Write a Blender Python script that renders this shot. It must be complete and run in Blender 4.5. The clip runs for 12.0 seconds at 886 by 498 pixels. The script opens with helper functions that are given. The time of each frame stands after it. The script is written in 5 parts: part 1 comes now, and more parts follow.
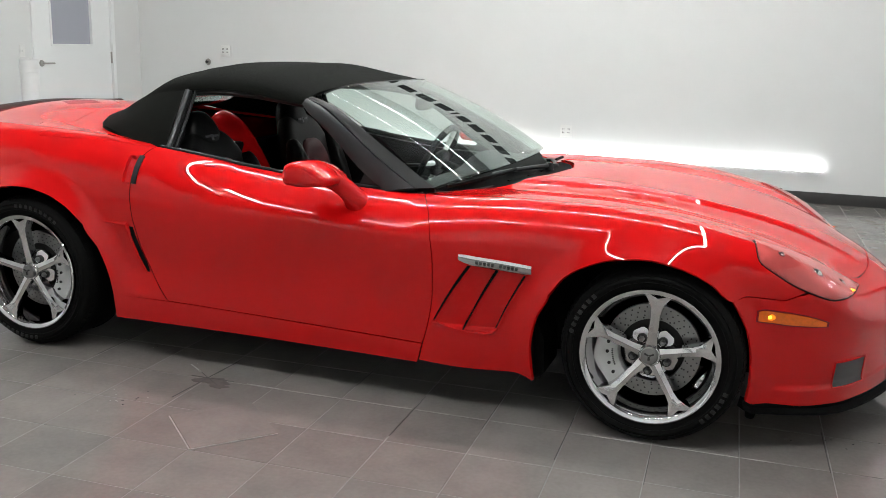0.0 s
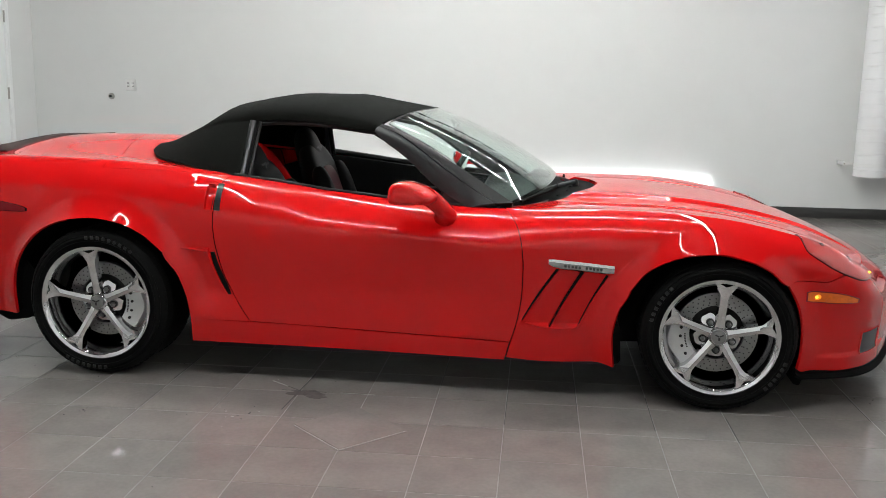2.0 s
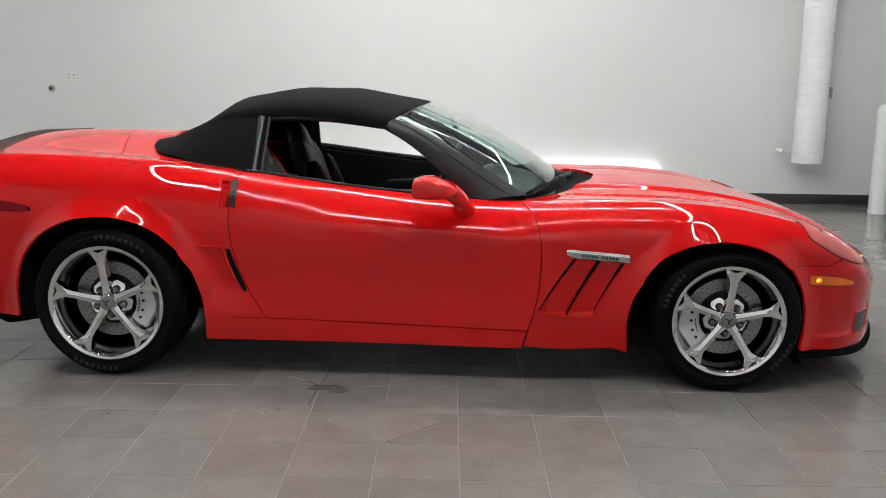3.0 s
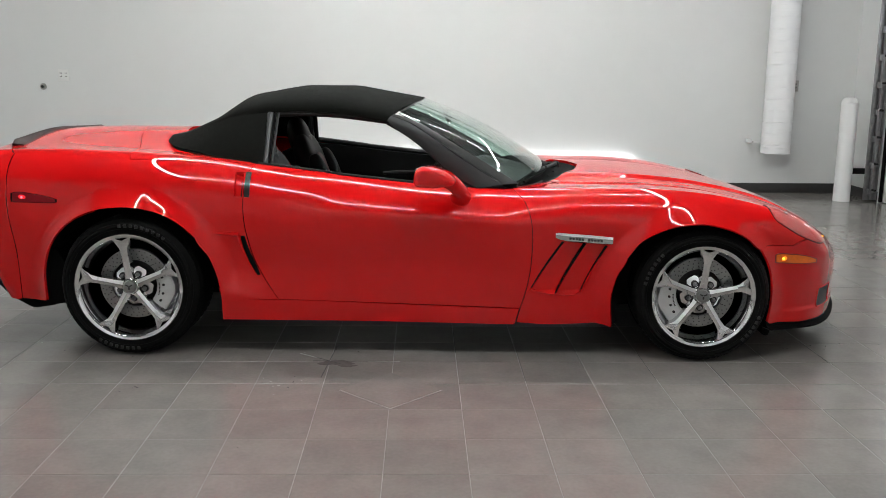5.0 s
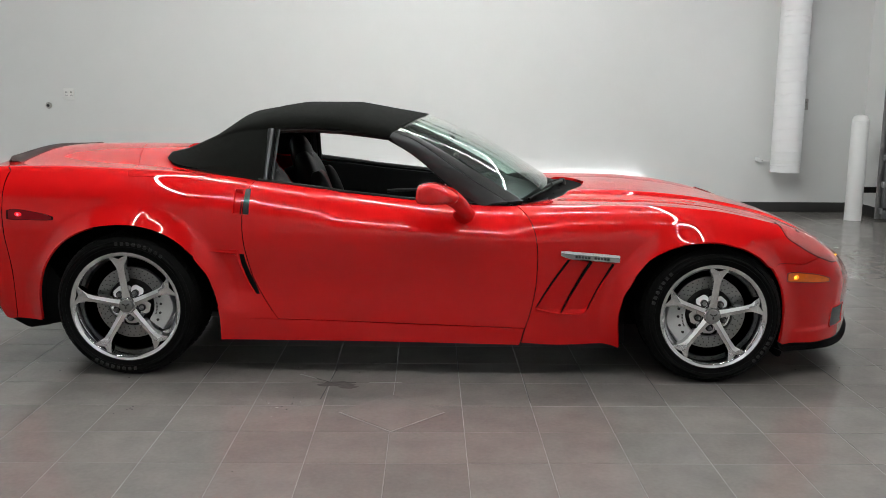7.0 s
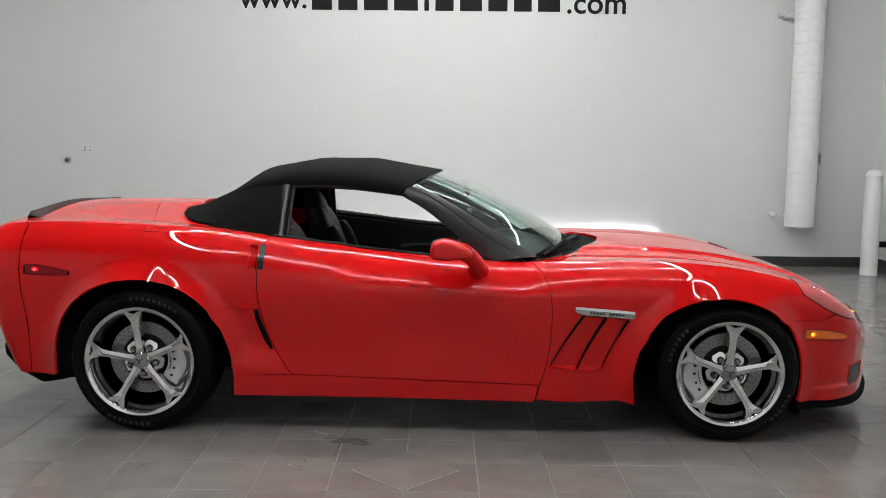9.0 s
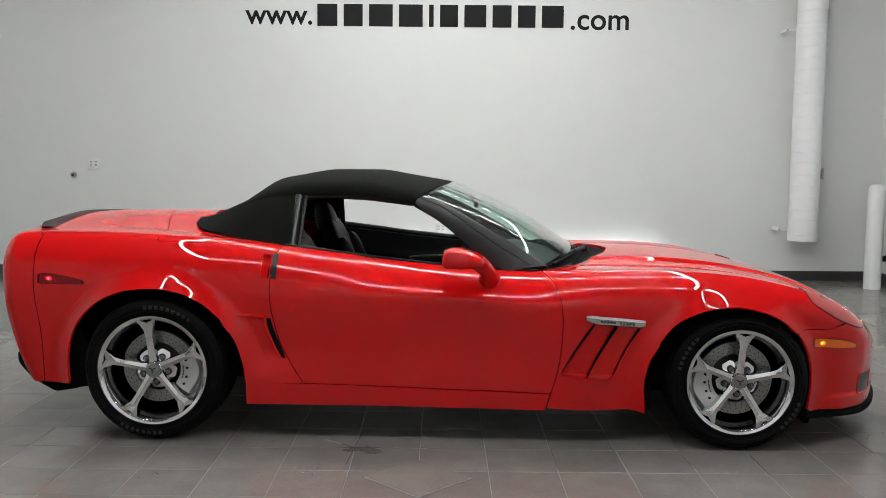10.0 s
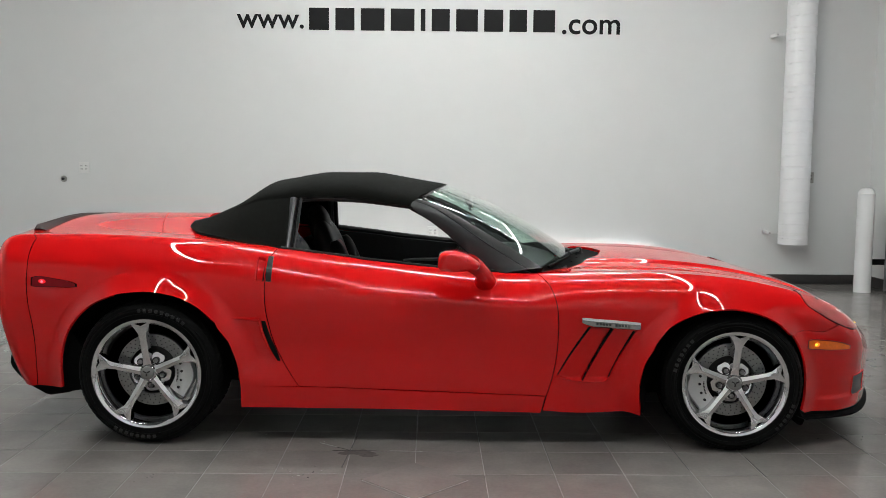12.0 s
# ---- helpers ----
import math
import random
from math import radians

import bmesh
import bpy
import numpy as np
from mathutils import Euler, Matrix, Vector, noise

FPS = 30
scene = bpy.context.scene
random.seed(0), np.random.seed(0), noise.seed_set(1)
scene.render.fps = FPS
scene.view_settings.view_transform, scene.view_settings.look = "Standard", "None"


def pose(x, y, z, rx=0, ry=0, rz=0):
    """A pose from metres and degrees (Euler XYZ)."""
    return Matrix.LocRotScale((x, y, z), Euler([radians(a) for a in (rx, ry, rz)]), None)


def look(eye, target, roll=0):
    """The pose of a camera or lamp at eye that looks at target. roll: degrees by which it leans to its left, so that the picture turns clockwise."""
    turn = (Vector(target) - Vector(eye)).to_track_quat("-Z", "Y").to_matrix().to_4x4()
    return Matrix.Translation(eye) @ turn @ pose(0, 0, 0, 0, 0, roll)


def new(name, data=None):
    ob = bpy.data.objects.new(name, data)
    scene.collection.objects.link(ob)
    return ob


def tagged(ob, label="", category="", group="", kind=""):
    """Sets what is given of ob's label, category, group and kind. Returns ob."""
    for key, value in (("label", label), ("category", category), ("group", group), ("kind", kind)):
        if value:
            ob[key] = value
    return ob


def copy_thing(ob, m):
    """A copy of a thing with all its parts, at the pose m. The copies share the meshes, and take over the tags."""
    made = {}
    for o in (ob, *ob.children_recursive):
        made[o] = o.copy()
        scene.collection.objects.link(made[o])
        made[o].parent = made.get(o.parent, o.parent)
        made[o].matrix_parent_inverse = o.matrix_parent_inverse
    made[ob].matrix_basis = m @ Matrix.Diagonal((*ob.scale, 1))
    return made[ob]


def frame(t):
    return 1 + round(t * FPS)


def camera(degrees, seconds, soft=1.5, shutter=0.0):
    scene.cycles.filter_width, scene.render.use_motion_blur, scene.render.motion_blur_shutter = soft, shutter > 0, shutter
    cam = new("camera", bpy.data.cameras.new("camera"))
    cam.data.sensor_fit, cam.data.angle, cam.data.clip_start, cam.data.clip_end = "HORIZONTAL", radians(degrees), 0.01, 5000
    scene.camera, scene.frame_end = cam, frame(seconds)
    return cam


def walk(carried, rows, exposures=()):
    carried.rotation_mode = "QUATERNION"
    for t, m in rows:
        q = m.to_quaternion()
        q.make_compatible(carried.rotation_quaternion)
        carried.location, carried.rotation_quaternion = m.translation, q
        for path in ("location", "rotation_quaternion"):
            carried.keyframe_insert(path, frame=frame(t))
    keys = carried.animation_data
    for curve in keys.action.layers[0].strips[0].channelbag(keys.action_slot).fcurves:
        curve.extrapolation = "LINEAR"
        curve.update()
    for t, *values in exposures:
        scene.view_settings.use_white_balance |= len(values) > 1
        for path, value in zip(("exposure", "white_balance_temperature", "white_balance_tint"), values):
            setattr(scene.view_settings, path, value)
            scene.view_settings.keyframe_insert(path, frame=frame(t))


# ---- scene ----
cam = camera(51.4, 12.0, soft=0.8)
PATH = [
    (0, (0.165, -4.042, 1.353), (-0.409, -2.176, 0.92), 1.6),
    (0.5, (-0.059, -4.217, 1.32), (-0.551, -2.32, 0.923), 1.4),
    (1, (-0.308, -4.366, 1.324), (-0.705, -2.443, 0.942), 1.2),
    (1.5, (-0.572, -4.554, 1.337), (-0.864, -2.61, 0.97), 1.1),
    (2, (-0.8, -4.643, 1.327), (-0.995, -2.685, 0.967), 1.0),
    (2.5, (-1.052, -4.662, 1.325), (-1.144, -2.699, 0.954), 1.0),
    (3, (-1.245, -4.727, 1.349), (-1.251, -2.764, 0.968), 0.9),
    (3.5, (-1.394, -4.839, 1.365), (-1.339, -2.878, 0.978), 0.9),
    (3.7, (-1.44, -4.895, 1.367), (-1.364, -2.934, 0.981), 0.9),
    (5.5, (-1.338, -5.079, 1.367), (-1.295, -3.119, 0.974), 0.5),
    (6, (-1.344, -5.017, 1.341), (-1.301, -3.053, 0.966), 0.5),
    (6.5, (-1.329, -4.991, 1.335), (-1.29, -3.023, 0.977), 0.5),
    (8.5, (-1.331, -4.959, 1.372), (-1.327, -2.98, 1.087), 0.5),
    (9, (-1.336, -4.979, 1.355), (-1.334, -2.993, 1.119), 0.5),
    (9.5, (-1.361, -4.999, 1.326), (-1.359, -3.01, 1.115), 0.5),
    (10, (-1.391, -5.016, 1.318), (-1.388, -3.026, 1.121), 0.5),
    (10.5, (-1.408, -5.017, 1.313), (-1.392, -3.026, 1.123), 0.5),
    (11, (-1.41, -5.02, 1.316), (-1.381, -3.029, 1.125), 0.5),
    (11.5, (-1.416, -5.016, 1.314), (-1.387, -3.025, 1.125), 0.5),
    (12, (-1.419, -5.015, 1.306), (-1.393, -3.024, 1.12), 0.5),
]
walk(cam, [(t, look(eye, target, roll)) for t, eye, target, roll in PATH], exposures=[(0, 0.37), (2.5, 0.31), (5.5, 0.24), (8.5, 0.13), (12, 0.10)])

# ---- light: a windowless room lit by ceiling LED lines and one LED bar by the wall ----
world = bpy.data.worlds.new("world")
scene.world = world
world.use_nodes = True
world.node_tree.nodes["Background"].inputs[0].default_value = (0.8, 0.84, 0.9, 1)
world.node_tree.nodes["Background"].inputs[1].default_value = 0.02
LED_STRENGTH = 116.0
BAR_STRENGTH = 11.5
CEILING_Z = 4.2
WALL_Y, WEST_X, EAST_X, SOUTH_Y = 5.10, -6.30, 3.42, -5.8


# ---- materials ----
def mat(name, color, rough=0.5, metal=0.0, coat=0.0, vary=0.0, scale=8.0, bump=0.0, bump_scale=60.0,
        rough_vary=0.0, island=0.0, per_object=0.0, emit=None, strength=0.0, coat_rough=0.03, spec=0.5, stretch=(1, 1, 1), world_place=False):
    """A node material: base colour with broad and fine variation, uneven gloss, fine relief."""
    m = bpy.data.materials.new(name)
    m.use_nodes = True
    nt = m.node_tree
    n, l = nt.nodes, nt.links
    b = n["Principled BSDF"]
    b.inputs["Base Color"].default_value = (*color, 1)
    b.inputs["Roughness"].default_value = rough
    b.inputs["Metallic"].default_value = metal
    b.inputs["Coat Weight"].default_value = coat
    b.inputs["Coat Roughness"].default_value = coat_rough
    b.inputs["Specular IOR Level"].default_value = spec
    if emit:
        b.inputs["Emission Color"].default_value = (*emit, 1)
        b.inputs["Emission Strength"].default_value = strength
    if vary or bump or rough_vary or island or per_object:
        tc = n.new("ShaderNodeTexCoord")
        mp = n.new("ShaderNodeMapping")
        mp.inputs["Scale"].default_value = stretch
        if world_place:
            l.new(n.new("ShaderNodeNewGeometry").outputs["Position"], mp.inputs["Vector"])
        else:
            l.new(tc.outputs["Object"], mp.inputs["Vector"])
        big, fine = n.new("ShaderNodeTexNoise"), n.new("ShaderNodeTexNoise")
        big.inputs["Scale"].default_value, fine.inputs["Scale"].default_value = scale * 0.16, scale
        big.inputs["Detail"].default_value, fine.inputs["Detail"].default_value = 3, 6
        for q in (big, fine):
            l.new(mp.outputs["Vector"], q.inputs["Vector"])
        add = n.new("ShaderNodeMath")
        add.operation = "ADD"
        l.new(big.outputs["Fac"], add.inputs[0])
        l.new(fine.outputs["Fac"], add.inputs[1])
        last = add
        if island or per_object:
            src = n.new("ShaderNodeNewGeometry" if island else "ShaderNodeObjectInfo")
            mul = n.new("ShaderNodeMath")
            mul.operation = "MULTIPLY_ADD"
            l.new(src.outputs["Random Per Island" if island else "Random"], mul.inputs[0])
            mul.inputs[1].default_value = (island or per_object) / max(vary, 1e-3)
            l.new(add.outputs[0], mul.inputs[2])
            last = mul
        rng = n.new("ShaderNodeMapRange")
        rng.inputs["From Min"].default_value, rng.inputs["From Max"].default_value = 0.6, 1.4
        rng.inputs["To Min"].default_value, rng.inputs["To Max"].default_value = 1 - vary, 1 + vary
        rng.clamp = False
        l.new(last.outputs[0], rng.inputs["Value"])
        mix = n.new("ShaderNodeMix")
        mix.data_type, mix.blend_type = "RGBA", "MULTIPLY"
        mix.inputs["Factor"].default_value = 1
        mix.inputs[6].default_value = (*color, 1)
        l.new(rng.outputs["Result"], mix.inputs[7])
        l.new(mix.outputs[2], b.inputs["Base Color"])
        if rough_vary:
            rr = n.new("ShaderNodeMapRange")
            rr.inputs["From Min"].default_value, rr.inputs["From Max"].default_value = 0.6, 1.4
            rr.inputs["To Min"].default_value, rr.inputs["To Max"].default_value = max(0.02, rough - rough_vary), rough + rough_vary
            l.new(add.outputs[0], rr.inputs["Value"])
            l.new(rr.outputs["Result"], b.inputs["Roughness"])
        if bump:
            bn, bp = n.new("ShaderNodeTexNoise"), n.new("ShaderNodeBump")
            bn.inputs["Scale"].default_value, bn.inputs["Detail"].default_value = bump_scale, 4
            l.new(mp.outputs["Vector"], bn.inputs["Vector"])
            l.new(bn.outputs["Fac"], bp.inputs["Height"])
            bp.inputs["Strength"].default_value, bp.inputs["Distance"].default_value = bump, 0.004
            l.new(bp.outputs["Normal"], b.inputs["Normal"])
    return m


def glass(name, color=(0.9, 0.97, 0.93), rough=0.0, ior=1.45):
    m = bpy.data.materials.new(name)
    m.use_nodes = True
    b = m.node_tree.nodes["Principled BSDF"]
    b.inputs["Base Color"].default_value = (*color, 1)
    b.inputs["Roughness"].default_value = rough
    b.inputs["IOR"].default_value = ior
    b.inputs["Transmission Weight"].default_value = 1
    return m


def porcelain(name, source, output):
    """Polished grey porcelain: cloudy warm and greenish greys, faint speckle, each tile a little its own."""
    m = bpy.data.materials.new(name)
    m.use_nodes = True
    nt = m.node_tree
    n, l = nt.nodes, nt.links
    b = n["Principled BSDF"]
    pos = n.new("ShaderNodeNewGeometry")
    rnd_ = n.new(source)
    shift = n.new("ShaderNodeMath")
    shift.operation = "MULTIPLY"
    shift.inputs[1].default_value = 40.0
    l.new(rnd_.outputs[output], shift.inputs[0])
    noises = []
    for scale, detail in ((2.2, 2), (7.0, 4), (60.0, 3), (0.9, 2)):
        q = n.new("ShaderNodeTexNoise")
        q.noise_dimensions = "4D"
        q.inputs["Scale"].default_value, q.inputs["Detail"].default_value = scale, detail
        l.new(pos.outputs["Position"], q.inputs["Vector"])
        if scale in (2.2, 7.0):
            l.new(shift.outputs[0], q.inputs["W"])
        noises.append(q)
    cloud = n.new("ShaderNodeMix")
    cloud.data_type = "RGBA"
    cloud.inputs[6].default_value, cloud.inputs[7].default_value = (0.236, 0.206, 0.192, 1), (0.170, 0.170, 0.162, 1)
    l.new(noises[0].outputs["Fac"], cloud.inputs["Factor"])
    total = None
    for src_, amount in ((noises[1].outputs["Fac"], 0.42), (noises[2].outputs["Fac"], 0.26), (noises[3].outputs["Fac"], 0.40), (rnd_.outputs[output], 0.10)):
        f = n.new("ShaderNodeMath")
        f.operation = "MULTIPLY_ADD"
        f.inputs[1].default_value = amount
        f.inputs[2].default_value = 0.40
        l.new(src_, f.inputs[0])
        if total is not None:
            l.new(total.outputs[0], f.inputs[2])
        total = f
    mul = n.new("ShaderNodeMix")
    mul.data_type, mul.blend_type = "RGBA", "MULTIPLY"
    mul.inputs["Factor"].default_value = 1
    l.new(cloud.outputs[2], mul.inputs[6])
    l.new(total.outputs[0], mul.inputs[7])
    l.new(mul.outputs[2], b.inputs["Base Color"])
    gloss = n.new("ShaderNodeMapRange")
    gloss.inputs["From Min"].default_value, gloss.inputs["From Max"].default_value = 0.3, 0.7
    gloss.inputs["To Min"].default_value, gloss.inputs["To Max"].default_value = 0.12, 0.22
    l.new(noises[1].outputs["Fac"], gloss.inputs["Value"])
    l.new(gloss.outputs["Result"], b.inputs["Roughness"])
    ripple = n.new("ShaderNodeBump")
    ripple.inputs["Strength"].default_value, ripple.inputs["Distance"].default_value = 0.10, 0.003
    l.new(noises[1].outputs["Fac"], ripple.inputs["Height"])
    l.new(ripple.outputs["Normal"], b.inputs["Normal"])
    return m


RED = mat("red_clearcoat_paint", (0.62, 0.0055, 0.0065), rough=0.5, coat=1.0, vary=0.03, scale=900, coat_rough=0.006, spec=0.0)
RED.node_tree.nodes["Principled BSDF"].inputs["Coat IOR"].default_value = 1.45
WALL_PAINT = mat("white_wall_paint", (0.66, 0.665, 0.658), rough=0.6, vary=0.02, scale=5, bump=0.05, bump_scale=220)
CEIL_PAINT = mat("dark_grey_ceiling_paint", (0.11, 0.11, 0.112), rough=0.8, vary=0.03, scale=4)
DOOR_PAINT = mat("white_door_paint", (0.78, 0.79, 0.79), rough=0.4, vary=0.015, scale=6)
TILE = porcelain("grey_porcelain_tile", "ShaderNodeObjectInfo", "Random")
TILE_REST = porcelain("grey_porcelain_tile_rest", "ShaderNodeNewGeometry", "Random Per Island")
GROUT = mat("pale_grout", (0.205, 0.198, 0.19), rough=0.8, vary=0.3, scale=14)
STAIN = mat("dark_damp_stain", (0.125, 0.115, 0.108), rough=0.25, vary=0.2, scale=30)
CRACK = mat("dark_crack", (0.03, 0.028, 0.027), rough=0.7, vary=0.2, scale=40)
CHIP = mat("pale_chipped_edge", (0.27, 0.26, 0.245), rough=0.6, vary=0.2, scale=60)
BASE = mat("dark_rubber_base", (0.036, 0.035, 0.034), rough=0.5, vary=0.15, scale=12)
BLACK_LETTER = mat("black_sign_vinyl", (0.006, 0.006, 0.0065), rough=0.5, spec=0.12, vary=0.1, scale=30)
FABRIC = mat("black_canvas", (0.0046, 0.0050, 0.0042), rough=0.92, vary=0.22, scale=60, bump=0.35, bump_scale=900, spec=0.10)
TRIM = mat("satin_black_trim", (0.005, 0.005, 0.0053), rough=0.42, spec=0.3, vary=0.1, scale=30)
PILLAR = mat("charcoal_pillar_plastic", (0.017, 0.0175, 0.019), rough=0.36, vary=0.08, scale=40)
GAP = mat("shadow_gap_rubber", (0.003, 0.003, 0.003), rough=0.9, spec=0.1, vary=0.1, scale=30)
WELL = mat("wheel_well_liner", (0.003, 0.003, 0.003), rough=0.85, spec=0.1, vary=0.2, scale=30)
LEATHER = mat("black_leather", (0.0035, 0.0034, 0.0034), rough=0.5, vary=0.12, scale=40, bump=0.12, bump_scale=320, spec=0.25)
RED_LEATHER = mat("dark_red_leather", (0.09, 0.008, 0.011), rough=0.5, vary=0.12, scale=40, bump=0.12, bump_scale=320)
DASH = mat("black_dash_vinyl", (0.004, 0.004, 0.0042), rough=0.6, spec=0.15, vary=0.1, scale=40, bump=0.1, bump_scale=300)
RUBBER = mat("tyre_rubber", (0.0035, 0.0035, 0.0035), rough=0.7, spec=0.12, vary=0.15, scale=40, bump=0.06, bump_scale=200)
RUBBER_MARK = mat("tyre_raised_lettering", (0.012, 0.012, 0.012), rough=0.5, vary=0.1, scale=60)
CHROME = mat("chrome", (0.66, 0.66, 0.67), rough=0.04, metal=1.0, vary=0.03, scale=20, rough_vary=0.02)
STEEL = mat("brushed_rotor_steel", (0.27, 0.27, 0.27), rough=0.38, metal=1.0, vary=0.1, scale=60)
CALIPER = mat("silver_caliper_paint", (0.62, 0.62, 0.62), rough=0.42, metal=0.15, vary=0.06, scale=40)
DARK_METAL = mat("dark_hub_metal", (0.03, 0.03, 0.03), rough=0.5, metal=0.6, vary=0.2, scale=40)
GREY_PLASTIC = mat("grey_mesh_plastic", (0.06, 0.06, 0.064), rough=0.5, vary=0.1, scale=60)
AMBER = mat("amber_lens", (0.62, 0.105, 0.003), rough=0.15, coat=0.6, vary=0.25, scale=90, emit=(1.0, 0.20, 0.004), strength=0.10)
AMBER_GLOW = mat("lit_amber_bulb", (1.0, 0.5, 0.05), rough=0.2, emit=(1.0, 0.40, 0.03), strength=3.0)
RED_LENS = mat("dark_red_lens", (0.10, 0.002, 0.005), rough=0.3, vary=0.1, scale=60, spec=0.2, emit=(1.0, 0.006, 0.03), strength=0.05)
RED_HALO = mat("lit_red_lens", (0.5, 0.01, 0.02), rough=0.3, spec=0.2, vary=0.3, scale=200, emit=(1.0, 0.008, 0.02), strength=0.55)
AMBER_HALO = mat("lit_amber_lens", (0.9, 0.3, 0.02), rough=0.3, spec=0.2, vary=0.3, scale=200, emit=(1.0, 0.26, 0.008), strength=0.60)
RED_GLOW = mat("lit_red_bulb", (1.0, 0.03, 0.05), rough=0.2, emit=(1.0, 0.10, 0.14), strength=2.4)
LED = mat("led_diffuser", (0.9, 0.9, 0.9), rough=0.5, emit=(0.955, 0.985, 0.965), strength=LED_STRENGTH)
DAYLIT = mat("daylit_frosted_pane", (0.7, 0.72, 0.78), rough=0.5, emit=(0.82, 0.86, 1.0), strength=9.0)
BAR_LED = mat("led_bar_diffuser", (0.9, 0.9, 0.9), rough=0.5, emit=(0.97, 0.99, 1.0), strength=BAR_STRENGTH)
WHITE_METAL = mat("white_enamel_metal", (0.72, 0.72, 0.716), rough=0.38, vary=0.03, scale=7)
DUCT = mat("white_spiral_duct_paint", (0.74, 0.74, 0.745), rough=0.42, vary=0.03, scale=7)
PLATE = mat("white_outlet_plastic", (0.72, 0.72, 0.705), rough=0.35, vary=0.02, scale=20)
SLOT = mat("dark_slot", (0.03, 0.03, 0.03), rough=0.6, vary=0.1, scale=20)
BRASS = mat("worn_nickel", (0.38, 0.37, 0.35), rough=0.28, metal=1.0, vary=0.08, scale=30)
TRACK = mat("galvanised_track_steel", (0.34, 0.34, 0.345), rough=0.42, metal=0.9, vary=0.25, scale=25)
PANE = mat("frosted_door_glass", (0.36, 0.37, 0.42), rough=0.22, vary=0.03, scale=3)
REAR_PANE = glass("clear_rear_window_glass", (0.80, 0.86, 0.84))
CLEAR = glass("clear_lens_glass", (0.97, 0.97, 0.97))
WINDSHIELD = glass("green_tinted_windshield_glass", (0.70, 0.84, 0.78))


# ---- mesh helpers ----
def thing(name, label, category, group="", at=None):
    """An Empty at a thing's base that parents its parts."""
    ob = new(name)
    ob.empty_display_size = 0.1
    if at is not None:
        ob.matrix_world = at
    return tagged(ob, label, category, group)


def mesh_of(name, bm, material, smooth=35.0):
    me = bpy.data.meshes.new(name)
    bmesh.ops.recalc_face_normals(bm, faces=bm.faces)
    bm.to_mesh(me)
    bm.free()
    me.materials.append(material)
    if smooth:
        for p in me.polygons:
            p.use_smooth = True
        me.set_sharp_from_angle(angle=radians(smooth))
    return me


def part(name, bm, material, parent=None, label="", smooth=35.0, kind=""):
    """Links a bmesh as one mesh object under a thing or a part."""
    ob = new(name, mesh_of(name, bm, material, smooth))
    ob.parent = parent
    if label:
        ob["label"] = label
    if kind:
        ob["kind"] = kind
    return ob


def box(lo, hi, bevel=0.0, seg=2, m=None):
    bm = bmesh.new()
    bmesh.ops.create_cube(bm, size=1)
    for v in bm.verts:
        v.co = Vector([lo[i] + (v.co[i] + 0.5) * (hi[i] - lo[i]) for i in range(3)])
    if bevel:
        bmesh.ops.bevel(bm, geom=bm.edges[:], offset=bevel, segments=seg, affect="EDGES", profile=0.5)
    if m is not None:
        bm.transform(m)
    return bm


def merge(*bms):
    """Several bmeshes joined into one."""
    out = bmesh.new()
    for b in bms:
        me = bpy.data.meshes.new("tmp")
        b.to_mesh(me)
        b.free()
        out.from_mesh(me)
        bpy.data.meshes.remove(me)
    return out


def tube(points, radius, sides=10, closed=False, caps=True):
    """A round bar along points; radius a number or one per point."""
    bm = bmesh.new()
    pts = [Vector(p) for p in points]
    n = len(pts)
    rad = radius if isinstance(radius, (list, tuple)) else [radius] * n
    rings, up = [], None
    for i, p in enumerate(pts):
        a, b = (pts[i - 1] if i or closed else p), (pts[(i + 1) % n] if i < n - 1 or closed else p)
        d = (b - a).normalized()
        if up is None:
            up = d.orthogonal().normalized()
        up = (up - d * up.dot(d)).normalized()
        side = d.cross(up)
        rings.append([bm.verts.new(p + rad[i] * (math.cos(k * math.tau / sides) * up + math.sin(k * math.tau / sides) * side)) for k in range(sides)])
    for i in range(n if closed else n - 1):
        r, q = rings[i], rings[(i + 1) % n]
        for k in range(sides):
            bm.faces.new((r[k], r[(k + 1) % sides], q[(k + 1) % sides], q[k]))
    if caps and not closed:
        bm.faces.new(rings[0][::-1])
        bm.faces.new(rings[-1])
    return bm


def lathe(profile, steps=64, axis="Y", closed=False):
    """A profile of (radius, along) turned about an axis through the origin."""
    bm = bmesh.new()
    rings = []
    for r, h in profile:
        ring = []
        for k in range(steps):
            a = k * math.tau / steps
            c = {"Y": (r * math.cos(a), h, r * math.sin(a)), "Z": (r * math.cos(a), r * math.sin(a), h)}[axis]
            ring.append(bm.verts.new(c))
        rings.append(ring)
    pairs = list(zip(rings, rings[1:])) + ([(rings[-1], rings[0])] if closed else [])
    for r, q in pairs:
        for k in range(steps):
            bm.faces.new((r[k], r[(k + 1) % steps], q[(k + 1) % steps], q[k]))
    return bm


def prism(outline, depth, axis="Y", at=0.0):
    """A flat outline of (u, v) pushed out by depth: Y: u is x, v is z; Z: u is x, v is y; X: u is y, v is z."""
    bm = bmesh.new()

    def place(u, v, h):
        return {"Y": (u, at + h, v), "Z": (u, v, at + h), "X": (at + h, u, v)}[axis]
    a = [bm.verts.new(place(u, v, 0)) for u, v in outline]
    b = [bm.verts.new(place(u, v, depth)) for u, v in outline]
    bm.faces.new(a)
    bm.faces.new(b[::-1])
    for i in range(len(a)):
        j = (i + 1) % len(a)
        bm.faces.new((a[i], b[i], b[j], a[j]))
    return bm


